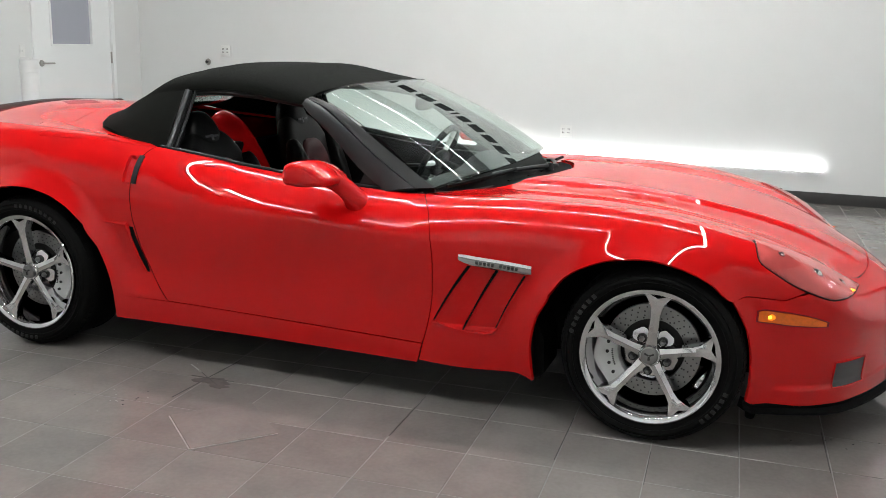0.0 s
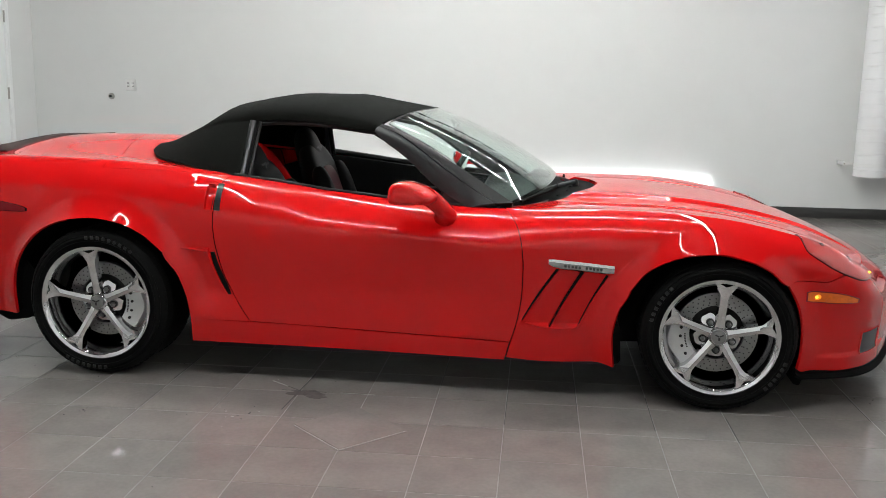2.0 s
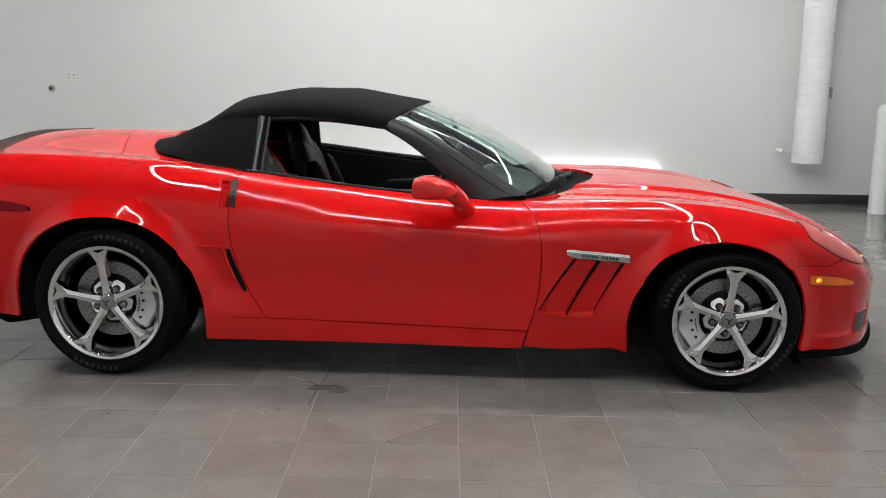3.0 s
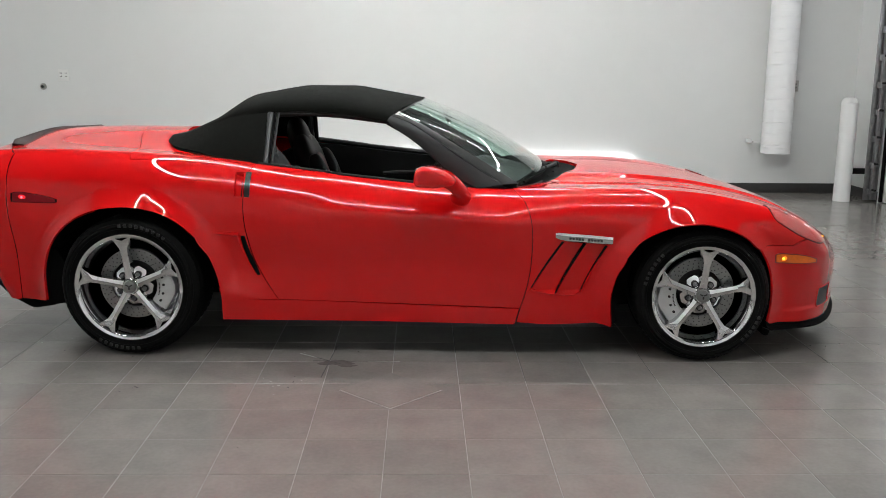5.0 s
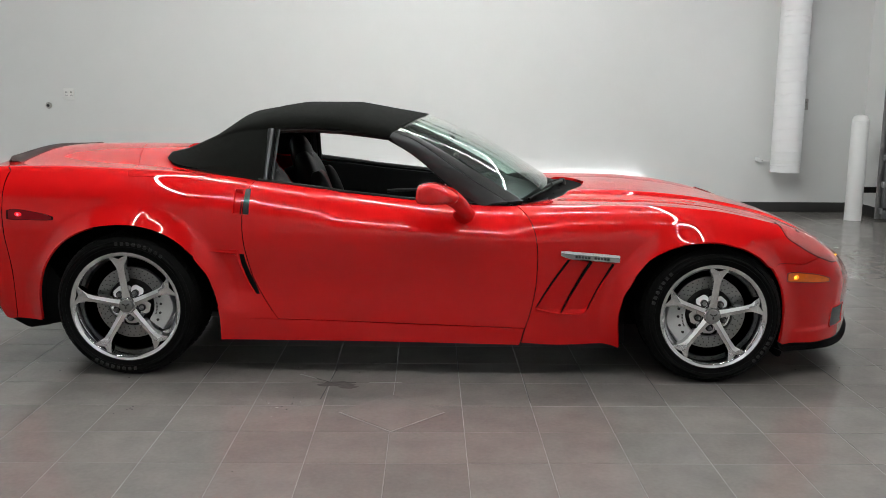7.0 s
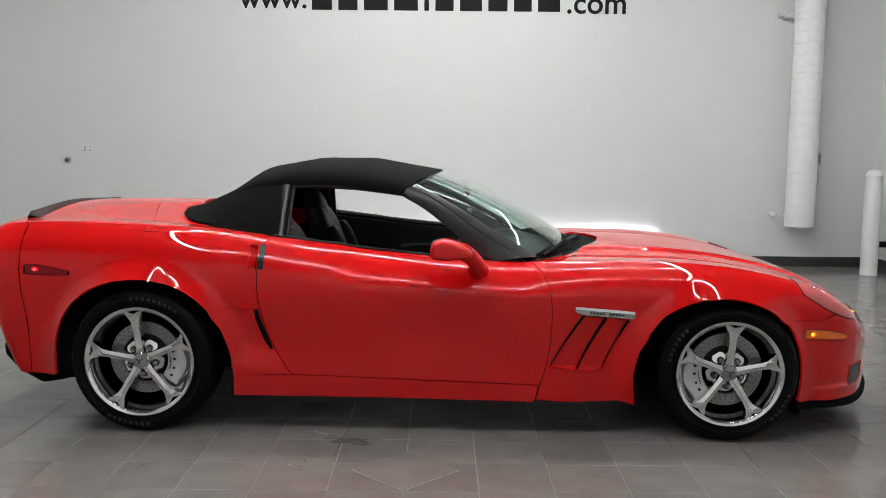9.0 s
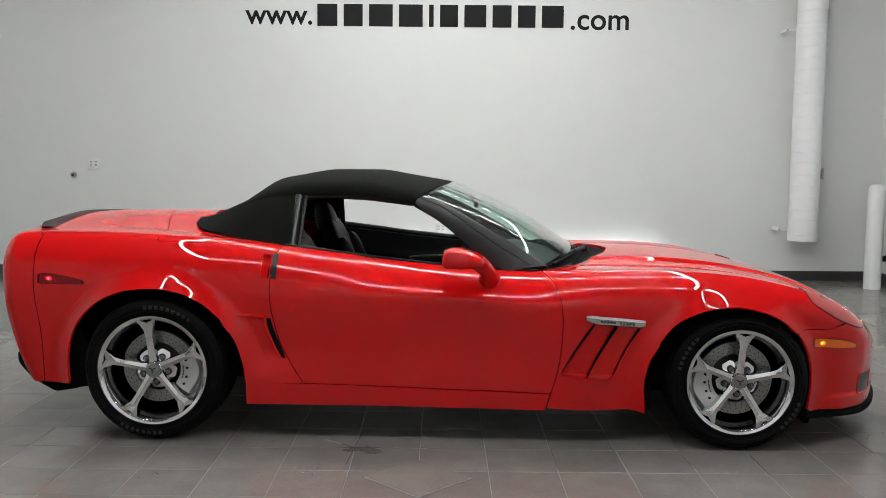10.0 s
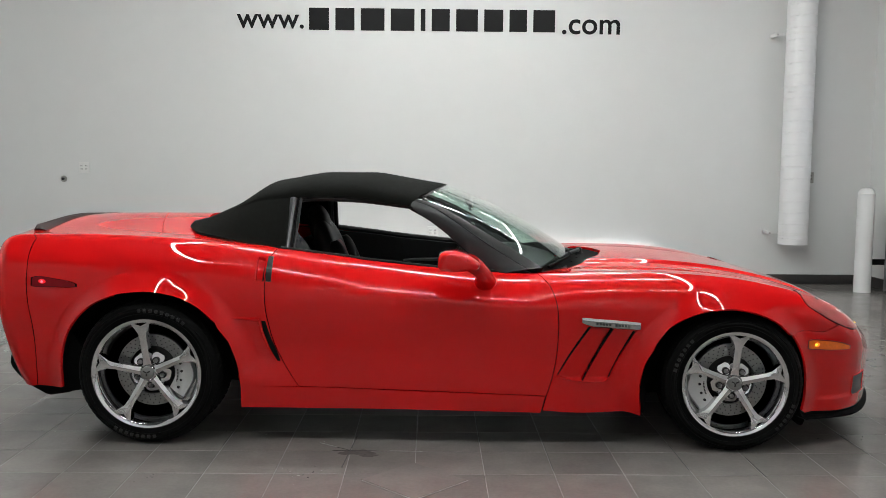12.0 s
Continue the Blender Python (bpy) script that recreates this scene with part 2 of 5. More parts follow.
def rounded(outline, r, seg=4):
    """An outline with its corners rounded by r."""
    out = []
    n = len(outline)
    for i in range(n):
        p, a, b = Vector(outline[i]), Vector(outline[i - 1]), Vector(outline[(i + 1) % n])
        k = min(r, (a - p).length * 0.49, (b - p).length * 0.49)
        s, e = p + (a - p).normalized() * k, p + (b - p).normalized() * k
        for j in range(seg + 1):
            t = j / seg
            out.append(tuple((1 - t) ** 2 * s + 2 * t * (1 - t) * p + t * t * e))
    return out


# ---- the room ----
def wall_slab(name, lo, hi, material=WALL_PAINT):
    ob = part(name, box(lo, hi), material, smooth=0)
    return tagged(ob, kind="structure")


T = 0.15
DOOR_Y0, DOOR_Y1, DOOR_H = 3.45, 4.60, 2.13
tagged(wall_slab("wall_north", (WEST_X - T, WALL_Y, 0), (EAST_X + T, WALL_Y + T, CEILING_Z)), "white painted plaster wall with a sign", "wall")
west = tagged(part("wall_west", merge(
    box((WEST_X - T, SOUTH_Y, 0), (WEST_X, DOOR_Y0 - 0.05, CEILING_Z)),
    box((WEST_X - T, DOOR_Y1 + 0.05, 0), (WEST_X, WALL_Y, CEILING_Z)),
    box((WEST_X - T, DOOR_Y0 - 0.05, DOOR_H + 0.05), (WEST_X, DOOR_Y1 + 0.05, CEILING_Z))), WALL_PAINT, smooth=0),
    "white painted wall with a doorway", "wall", kind="structure")
# never in view; placed close behind the camera to bounce light onto the flank
tagged(wall_slab("wall_south", (WEST_X - T, SOUTH_Y - T, 0), (EAST_X + T, SOUTH_Y, CEILING_Z)), "unseen white wall set near to bounce light", "wall")
GATE_Y0, GATE_Y1, GATE_H = 0.5, 4.34, 3.3
east = tagged(part("wall_east", merge(
    box((EAST_X, SOUTH_Y, 0), (EAST_X + T, GATE_Y0, CEILING_Z)),
    box((EAST_X, GATE_Y1, 0), (EAST_X + T, WALL_Y, CEILING_Z)),
    box((EAST_X, GATE_Y0, GATE_H), (EAST_X + T, GATE_Y1, CEILING_Z))), WALL_PAINT, smooth=0),
    "white wall with a wide garage doorway", "wall", kind="structure")
tagged(part("ceiling", box((WEST_X - T, SOUTH_Y - T, CEILING_Z), (EAST_X + T, WALL_Y + T, CEILING_Z + T)), CEIL_PAINT, smooth=0),
       "dark grey painted flat ceiling", "ceiling", kind="structure")
tagged(part("baseboard_north", box((WEST_X, WALL_Y - 0.012, 0), (EAST_X - 0.012, WALL_Y - 0.001, 0.108), 0.003), BASE), "dark rubber cove base along the wall", "baseboard", kind="structure")
tagged(part("baseboard_east", box((EAST_X - 0.012, GATE_Y1 + 0.03, 0), (EAST_X - 0.001, WALL_Y - 0.013, 0.108), 0.003), BASE), "dark rubber cove base along the wall", "baseboard", kind="structure")
tagged(part("baseboard_west", box((WEST_X + 0.001, SOUTH_Y, 0), (WEST_X + 0.012, DOOR_Y0 - 0.07, 0.108), 0.003), BASE), "dark rubber cove base along the wall", "baseboard", kind="structure")

# the white service door in the west wall
door = tagged(new("door_1"), "closed white steel door with a narrow frosted window", "door", kind="structure")
door.location = (WEST_X, DOOR_Y0, 0)
DW = DOOR_Y1 - DOOR_Y0
part("leaf", merge(box((-0.06, 0.004, 0.01), (-0.015, 0.245, DOOR_H)), box((-0.06, 0.85, 0.01), (-0.015, DW - 0.004, DOOR_H)),
                   box((-0.06, 0.245, 0.01), (-0.015, 0.85, 1.255)), box((-0.06, 0.245, 2.03), (-0.015, 0.85, DOOR_H))), DOOR_PAINT, door, smooth=0)
part("pane", box((-0.045, 0.24, 1.25), (-0.038, 0.855, 2.035)), PANE, door, "frosted grey glass pane", smooth=0)
part("glazing_bead", merge(box((-0.016, 0.225, 1.235), (-0.006, 0.87, 1.258), 0.002), box((-0.016, 0.225, 2.027), (-0.006, 0.87, 2.05), 0.002),
                           box((-0.016, 0.225, 1.258), (-0.006, 0.248, 2.027), 0.002), box((-0.016, 0.847, 1.258), (-0.006, 0.87, 2.027), 0.002)), DOOR_PAINT, door)
part("frame", merge(box((-0.10, -0.05, 0), (0.014, -0.002, DOOR_H + 0.05), 0.003), box((-0.10, DW + 0.002, 0), (0.014, DW + 0.05, DOOR_H + 0.05), 0.003),
                    box((-0.10, -0.002, DOOR_H + 0.003), (0.014, DW + 0.002, DOOR_H + 0.05), 0.003)), DOOR_PAINT, door)
rose = part("handle", merge(lathe([(0.0, 0.012), (0.028, 0.012), (0.032, 0.004), (0.032, 0.0)], 24, "Z")), BRASS, door, "nickel lever handle")
rose.matrix_basis = pose(-0.015, 0.08, 1.07, 0, 90, 0)
lever = part("lever", tube([(0, 0, 0), (0, 0, 0.045), (0, 0.02, 0.055), (0, 0.12, 0.055)], 0.009, 10), BRASS, rose)
for z in (0.25, 1.12, 1.9):
    part("hinge", merge(tube([(-0.006, DW - 0.002, z - 0.06), (-0.006, DW - 0.002, z + 0.06)], 0.010, 10)), BRASS, door, "dark steel hinge")

# switch plate by the door, outlets and a knob on the north wall
def outlet_plate(m, finish=PLATE, label="white plastic wall outlet plate"):
    ob = thing("outlet", label, "outlet", "wall outlets", m)
    part("plate", box((-0.058, -0.014, -0.06), (0.058, 0, 0.06), 0.003), finish, ob)
    for sx in (-0.026, 0.026):
        part("socket", box((sx - 0.018, -0.018, -0.036), (sx + 0.018, -0.013, 0.036), 0.003), finish, ob)
        for sz in (-0.02, 0.014):
            part("slot", merge(box((sx - 0.009, -0.0190, sz), (sx - 0.003, -0.0175, sz + 0.013)), box((sx + 0.003, -0.0190, sz), (sx + 0.009, -0.0175, sz + 0.013))), SLOT, ob, smooth=0)
    return ob


outlet_plate(pose(-5.20, WALL_Y, 1.222))
outlet_plate(pose(2.725, WALL_Y, 1.18), BRASS, "dull metal wall outlet box beside the duct")
outlet_plate(pose(-1.40, WALL_Y, 0.55))
sw = thing("light_switch", "white plastic light switch plate", "switch", at=pose(WEST_X, 3.26, 1.19, 0, 0, 90))
part("plate", box((-0.036, -0.007, -0.058), (0.036, 0, 0.058), 0.004), PLATE, sw)
part("toggle", box((-0.006, -0.016, -0.012), (0.006, -0.006, 0.012), 0.002), PLATE, sw)
knob = thing("door_stop", "small round grey metal door stop on the wall", "door stop", at=pose(-5.428, WALL_Y, 1.099))
part("flange", lathe([(0.0, -0.006), (0.034, -0.006), (0.036, 0.0)], 24), BRASS, knob)
part("ball", lathe([(0.0, -0.040), (0.010, -0.038), (0.015, -0.03), (0.013, -0.018), (0.010, -0.012), (0.010, -0.006)], 20), DARK_METAL, knob, "dark centre")

# the web address on the wall: the plain words lettered, the trade name as plain blocks
sign = thing("wall_sign", "black web address lettering on the white wall", "sign", at=pose(0, WALL_Y, 0))


def words(text, x, z, size, bold, apart=1.0):
    cu = bpy.data.curves.new("lettering", "FONT")
    cu.body, cu.size, cu.extrude, cu.offset = text, size, 0.004, bold
    cu.space_character = apart
    cu.materials.append(BLACK_LETTER)
    ob = new("lettering", cu)
    ob.parent = sign
    ob.matrix_basis = pose(x, -0.005, z, 90, 0, 0)
    return ob


SIGN_Z = 2.722
words("www.", -3.52, SIGN_Z + 0.018, 0.305, 0.004)
words(".com", -0.032, SIGN_Z - 0.012, 0.325, 0.004, 1.02)
x = -2.75
for w in (0.215, 0.205, 0.255, 0.255, 0.050, 0.195, 0.235, 0.205, 0.190, 0.235):
    part("block", box((x, -0.009, SIGN_Z), (x + w, -0.001, SIGN_Z + 0.235), 0.002), BLACK_LETTER, sign, smooth=0)
    x += w + 0.068

# spiral duct that hangs down the north wall
duct = thing("spiral_duct", "white painted spiral ventilation duct on wall straps", "duct", at=pose(2.49, 4.86, 0.465))
R = 0.152
part("pipe", lathe([(R - 0.006, 0.0), (R, 0.0), (R, CEILING_Z - 0.465), (R - 0.006, CEILING_Z - 0.465), (R - 0.006, 0.0)], 48, "Z"), DUCT, duct)
z = 0.10
while z < CEILING_Z - 0.5:
    part("lock_seam", tube([((R + 0.001) * math.cos(a), (R + 0.001) * math.sin(a), z + 0.010 * math.cos(a)) for a in np.linspace(0, math.tau, 41)[:-1]], 0.0042, 5, closed=True), DUCT, duct)
    z += 0.122
for zz in (0.06, 0.83, 1.62, 2.23):
    part("joint_band", lathe([(R + 0.001, zz - 0.006), (R + 0.004, zz - 0.004), (R + 0.004, zz + 0.004), (R + 0.001, zz + 0.006)], 48, "Z"), DUCT, duct)
for zz in (0.115, 2.235):
    b = part("strap", lathe([(R + 0.001, zz - 0.013), (R + 0.005, zz - 0.013), (R + 0.005, zz + 0.013), (R + 0.001, zz + 0.013)], 48, "Z"), WHITE_METAL, duct)
    part("strap_arm", merge(box((-0.24, 0.05, zz - 0.012), (-0.13, 0.058, zz + 0.012), 0.002), box((-0.245, 0.05, zz - 0.018), (-0.225, 0.239, zz + 0.022), 0.002)), WHITE_METAL, b)
    for bx in (-0.232,):
        part("bolt", lathe([(0.0, -0.006), (0.008, -0.005), (0.008, 0.0)], 10), BRASS, b).location = (bx, 0.05, zz)


# bollards
def bollard(x, y, r, domed, label):
    ob = thing("bollard", label, "bollard", "bollards", pose(x, y, 0))
    part("post", lathe([(0.0, 0.0), (r, 0.0), (r, 1.02)], 36, "Z"), WHITE_METAL, ob)
    rise = [(r, 1.02), (r + 0.002, 1.024), (r - 0.008, 1.05), (r * 0.72, 1.075), (r * 0.3, 1.088), (0.0, 1.09)] if domed else [(r, 1.02), (r + 0.003, 1.024), (r + 0.003, 1.128), (r - 0.004, 1.135), (0.0, 1.136)]
    part("cap", lathe(rise, 36, "Z"), WHITE_METAL, ob)
    return ob


bollard(3.095, 4.49, 0.085, True, "white painted steel bollard with a domed cap")
bollard(-5.73, 2.69, 0.077, False, "white bollard with a flat cap beside the door")

# sectional garage door at the east wall with its steel track
gate = tagged(new("door_2"), "closed white sectional garage door in the side wall", "garage door", kind="structure")
gate.location = (EAST_X, 0, 0)
for i in range(6):
    z0 = 0.01 + i * 0.55
    part("panel", merge(box((0.04, GATE_Y0 + 0.005, z0), (0.085, GATE_Y1 - 0.005, z0 + 0.543), 0.006),
                        box((0.034, GATE_Y0 + 0.06, z0 + 0.05), (0.041, GATE_Y1 - 0.06, z0 + 0.20), 0.004),
                        box((0.034, GATE_Y0 + 0.06, z0 + 0.28), (0.041, GATE_Y1 - 0.06, z0 + 0.46), 0.004)), DOOR_PAINT, gate)
for k in range(2):
    y0 = GATE_Y0 + 0.45 + k * 2.1
    w = part("window_frame", merge(box((0.024, y0 - 0.03, 1.76), (0.040, y0 + 0.53, 1.79), 0.003), box((0.024, y0 - 0.03, 2.08), (0.040, y0 + 0.53, 2.11), 0.003), box((0.024, y0 - 0.03, 1.79), (0.040, y0, 2.08), 0.003), box((0.024, y0 + 0.50, 1.79), (0.040, y0 + 0.53, 2.08), 0.003)), DOOR_PAINT, gate)
    part("pane", box((0.028, y0, 1.79), (0.033, y0 + 0.50, 2.08)), DAYLIT, w, "frosted pane lit by daylight", smooth=0)
rail = thing("door_track", "galvanised steel garage door track with rollers", "door track", at=pose(EAST_X, GATE_Y1 + 0.055, 0))
part("channel", merge(box((-0.085, -0.004, 0.03), (-0.002, 0.004, GATE_H), 0.001), box((-0.085, -0.045, 0.03), (-0.080, 0.004, GATE_H), 0.001), box((-0.03, -0.05, 0.03), (-0.024, 0.004, GATE_H), 0.001)), TRACK, rail)
part("angle", merge(box((-0.012, -0.002, 0.02), (-0.001, 0.09, GATE_H), 0.001), box((-0.13, 0.03, 0.02), (-0.002, 0.036, GATE_H), 0.001)), TRACK, rail)
part("seal", box((-0.005, -0.075, 0.01), (0.03, -0.055, GATE_H), 0.004), GAP, rail, "black rubber door seal")
for i in range(12):
    z = 0.10 + i * 0.275
    part("bracket", merge(box((-0.10, -0.03, z), (-0.01, 0.04, z + 0.018), 0.002), box((-0.11, -0.05, z - 0.02), (-0.09, 0.0, z + 0.04), 0.002)), TRACK, rail)
    part("roller", tube([(-0.055, -0.07, z + 0.03), (-0.055, 0.0, z + 0.03)], 0.011, 10), DARK_METAL, rail)
# low black rail guard next to the bollard
guard = thing("rail_guard", "short black steel bar on a white wall plate", "guard", at=pose(3.27, 4.64, 0))
part("bar", box((-0.06, -0.02, 0.27), (0.149, 0.03, 0.33), 0.004), TRIM, guard)
part("plate", box((0.139, -0.05, 0.22), (0.1495, 0.06, 0.38), 0.003), WHITE_METAL, guard)

# wide sectional garage door in the south wall
back = tagged(new("door_3"), "closed white sectional garage door with dark joints", "garage door", kind="structure")
back.location = (-1.6, SOUTH_Y, 0)
part("backing", box((-2.6, 0.001, 0.0), (2.6, 0.012, 3.30)), SLOT, back, "dark joints between the panels", smooth=0)
for i in range(6):
    z0 = 0.012 + i * 0.55
    part("panel", box((-2.585, 0.012, z0), (2.585, 0.045, z0 + 0.528), 0.004), DOOR_PAINT, back)

# LED bar low on the north wall
bar = thing("led_wall_bar", "long white LED bar shining on the wall", "light bar", at=pose(-1.4, WALL_Y, 0.325))
part("housing", box((-2.40, -0.060, -0.034), (2.40, -0.015, -0.020), 0.003), WHITE_METAL, bar)
part("diffuser", box((-2.39, -0.058, -0.019), (2.39, -0.018, 0.016), 0.006), BAR_LED, bar, "glowing white diffuser")
for bx in (-2.3, -0.8, 0.8, 2.3):
    part("foot", box((bx - 0.02, -0.015, -0.035), (bx + 0.02, -0.001, -0.005), 0.002), WHITE_METAL, bar)


# ceiling LED lines: a rectangle of slim profiles with a line along its middle
def led_frame(xs, ys, z, w=0.036):
    ob = thing("ceiling_light", "slim rectangular LED line light under the ceiling", "ceiling light", at=pose(0, 0, z))
    lines = [((xs[0], y - w / 2), (xs[1], y + w / 2)) for y in ys]
    lines += [((x - w / 2 - (w / 2 if x == xs[0] else -w / 2), ys[0] - w / 2), (x + w / 2 - (w / 2 if x == xs[0] else -w / 2), ys[-1] + w / 2)) for x in xs]
    for lo, hi in lines:
        p = part("profile", box((lo[0], lo[1], 0.022), (hi[0], hi[1], 0.07), 0.003), WHITE_METAL, ob)
        part("diffuser", box((lo[0] + 0.004, lo[1] + 0.004, 0.0), (hi[0] - 0.004, hi[1] - 0.004, 0.021), 0.002), LED, p, "glowing white diffuser")
    for sx in (xs[0] + 0.4, xs[1] - 0.4):
        for sy in ys:
            part("hanger", tube([(sx, sy, 0.07), (sx, sy, CEILING_Z - z)], 0.003, 6), TRACK, ob)
    return ob


led_frame((-3.40, 0.68), (-2.55, 0.35, 2.6), 3.85)


# ---- the car: a two-seat convertible. Own axes: x ahead of the front axle, y to its left, z up ----
CAR = thing("car", "red two-seat sports convertible with black soft top and chrome wheels", "car", at=pose(0, 0, 0, 0, 0, -2.2))


def curve(*pairs):
    """A smooth curve through (x, value) pairs, level at neither end, that does not overshoot."""
    xs, ys = np.array([p[0] for p in pairs], float), np.array([p[1] for p in pairs], float)
    h = np.diff(xs)
    d = np.diff(ys) / h
    m = np.empty(len(xs))
    m[0], m[-1] = d[0], d[-1]
    for i in range(1, len(xs) - 1):
        m[i] = 0 if d[i - 1] * d[i] <= 0 else (h[i - 1] + h[i]) / (h[i] / d[i - 1] + h[i - 1] / d[i])

    def f(x):
        x = np.clip(np.asarray(x, float), xs[0], xs[-1])
        i = np.clip(np.searchsorted(xs, x) - 1, 0, len(xs) - 2)
        t = (x - xs[i]) / h[i]
        return ((1 + 2 * t) * (1 - t) ** 2 * ys[i] + t * (1 - t) ** 2 * h[i] * m[i] + t * t * (3 - 2 * t) * ys[i + 1] + t * t * (t - 1) * h[i] * m[i + 1])
    return f


# plan half-width, crest height near the body's edge, height along the middle
WIDTH = curve((-3.60, 0.90), (-3.30, 0.935), (-3.05, 0.955), (-2.70, 0.964), (-2.35, 0.962), (-2.05, 0.955), (-1.5, 0.948), (-0.9, 0.952), (-0.5, 0.962),
              (-0.1, 0.962), (0.15, 0.952), (0.35, 0.925), (0.50, 0.870), (0.62, 0.775), (0.72, 0.630), (0.80, 0.470), (0.86, 0.315), (0.90, 0.165), (0.92, 0.0))
CREST = curve((-3.60, 0.940), (-3.35, 0.952), (-3.1, 0.956), (-2.8, 0.950), (-2.5, 0.936), (-2.3, 0.920), (-2.05, 0.895), (-1.83, 0.869), (-1.57, 0.840), (-1.3, 0.814),
              (-1.14, 0.803), (-0.9, 0.798), (-0.6, 0.806), (-0.3, 0.806), (0.0, 0.787), (0.2, 0.752), (0.354, 0.712), (0.465, 0.668), (0.549, 0.620), (0.634, 0.560), (0.75, 0.47), (0.92, 0.32))
MIDDLE = curve((-3.60, 0.955), (-3.40, 0.992), (-3.13, 1.016), (-2.9, 1.02), (-2.6, 1.02), (-2.2, 0.98), (-1.8, 0.90), (-1.0, 0.82), (-0.7, 0.822), (-0.4, 0.822),
               (-0.1, 0.800), (0.2, 0.752), (0.45, 0.690), (0.65, 0.615), (0.78, 0.545), (0.86, 0.48), (0.92, 0.40))
SIDE = curve((0.10, -0.072), (0.20, -0.058), (0.30, -0.045), (0.42, -0.028), (0.55, -0.010), (0.67, 0.0), (0.74, -0.004), (0.82, -0.022), (0.95, -0.075), (1.2, -0.25))
HOLLOW = curve((-2.5, 0.0), (-2.2, 0.3), (-1.9, 1.0), (-1.1, 1.0), (-0.75, 0.4), (-0.45, 0.0))
TAIL = curve((0.10, -3.30), (0.20, -3.36), (0.30, -3.41), (0.44, -3.455), (0.63, -3.49), (0.80, -3.50), (0.90, -3.49), (1.0, -3.46))
SOFT = curve((-3.5, 0.10), (-2.9, 0.13), (-2.4, 0.13), (-1.9, 0.10), (-1.2, 0.10), (-0.7, 0.12), (0.0, 0.13), (0.4, 0.10), (0.7, 0.09), (0.92, 0.09))
RIDGE = curve((-0.9, 0.40), (0.0, 0.345), (0.5, 0.27), (0.9, 0.20))


CREASE = curve((-2.2, 0.735), (-1.8, 0.715), (-1.3, 0.690), (-0.9, 0.668), (-0.6, 0.66))
LEAN = curve((-2.25, 0.0), (-2.0, 0.12), (-1.82, 0.22), (-1.70, 0.54), (-0.94, 0.54), (-0.85, 0.26), (-0.62, 0.0))
FLARES = ((-2.682, 0.298, 0.412, 0.054, 0.102), (-0.046, 0.280, 0.384, 0.040, 0.090))


def louvre(x, z):
    """Depth of the two slanted louvre blades in the front fender."""
    x1 = -0.664 + (z - 0.574) * 0.614
    x3 = -0.456 + (z - 0.552) * 0.496
    u = (x - x1) / (x3 - x1)
    inside = np.clip(u / 0.02, 0, 1) * np.clip((1 - u) / 0.02, 0, 1)
    v = np.clip((z - 0.318) / 0.020, 0, 1) * np.clip((0.586 - (x + 0.66) * 0.1 - z) / 0.012, 0, 1)
    return 0.013 * inside * v * v * (3 - 2 * v) * (0.12 + 0.88 * np.mod(np.clip(u, 0, 0.999) * 2, 1.0))


def smax(a, b, k):
    h = np.clip(0.5 + 0.5 * (a - b) / k, 0, 1)
    return a * h + b * (1 - h) + k * h * (1 - h)


def top_height(x, a):
    """Height of the body's upper face at x, a metres from its middle."""
    c, m = CREST(x), MIDDLE(x)
    s = np.clip(a / 0.74, 0, 1)
    z = m + (c - m) * (s * s * (3 - 2 * s))
    front = np.clip((x + 0.9) / 0.3, 0, 1) * np.clip((0.75 - x) / 0.3, 0, 1)
    w = np.clip((RIDGE(x) - a) / 0.055 + 0.5, 0, 1)
    z = z + front * (0.013 * w * w * (3 - 2 * w) - 0.012 * np.exp(-((a - 0.50) / 0.11) ** 2))
    return z - np.clip(a - 0.80, 0, 1) * 0.25


def body(p):
    """Negative inside the closed body form, positive outside."""
    x, a, z = p[..., 0], np.abs(p[..., 1]), p[..., 2]
    w = WIDTH(x)
    slope = np.clip((WIDTH(x + 0.004) - WIDTH(x - 0.004)) / 0.008, -4, 4)
    hollow = -0.012 * HOLLOW(x) * np.exp(-((z - 0.44) / 0.13) ** 2)
    lean = -LEAN(x) * 0.5 * ((z - CREASE(x)) + np.sqrt((z - CREASE(x)) ** 2 + 0.012 ** 2))
    flare = 0.0
    for fx, fz, fr, size, reach in FLARES:
        d = np.clip(1 - (np.hypot(x - fx, z - fz) - fr) / reach, 0, 1.15)
        rise = size * (d * d * (1.5 - 0.5 * d) - 0.9)
        if fx < -1:
            low = np.clip((0.42 - z) / 0.14, 0, 1) * np.clip((x + 2.42) / 0.1, 0, 1)
            rise = np.where(rise < 0, rise * (1 - low * low * (3 - 2 * low)), rise)
        flare = flare + rise * np.exp(-np.clip(np.hypot((x - fx) / 0.62, 0 * z) , 0, 3) ** 6)
    ledge = np.clip((0.245 - z) / 0.022, 0, 1)
    ledge = 0.011 * ledge * ledge * (3 - 2 * ledge) * np.clip((x - 0.38) / 0.12, 0, 1)
    side = (a - w - SIDE(z) - hollow - lean - flare - ledge + louvre(x, z)) / np.sqrt(1 + slope ** 2)
    up = z - top_height(x, a)
    f = smax(side, up, SOFT(x))
    tail = TAIL(z) + 0.09 * np.clip(a / 0.9, 0, 1.2) ** 2.5 - x
    return smax(f, tail, 0.07)


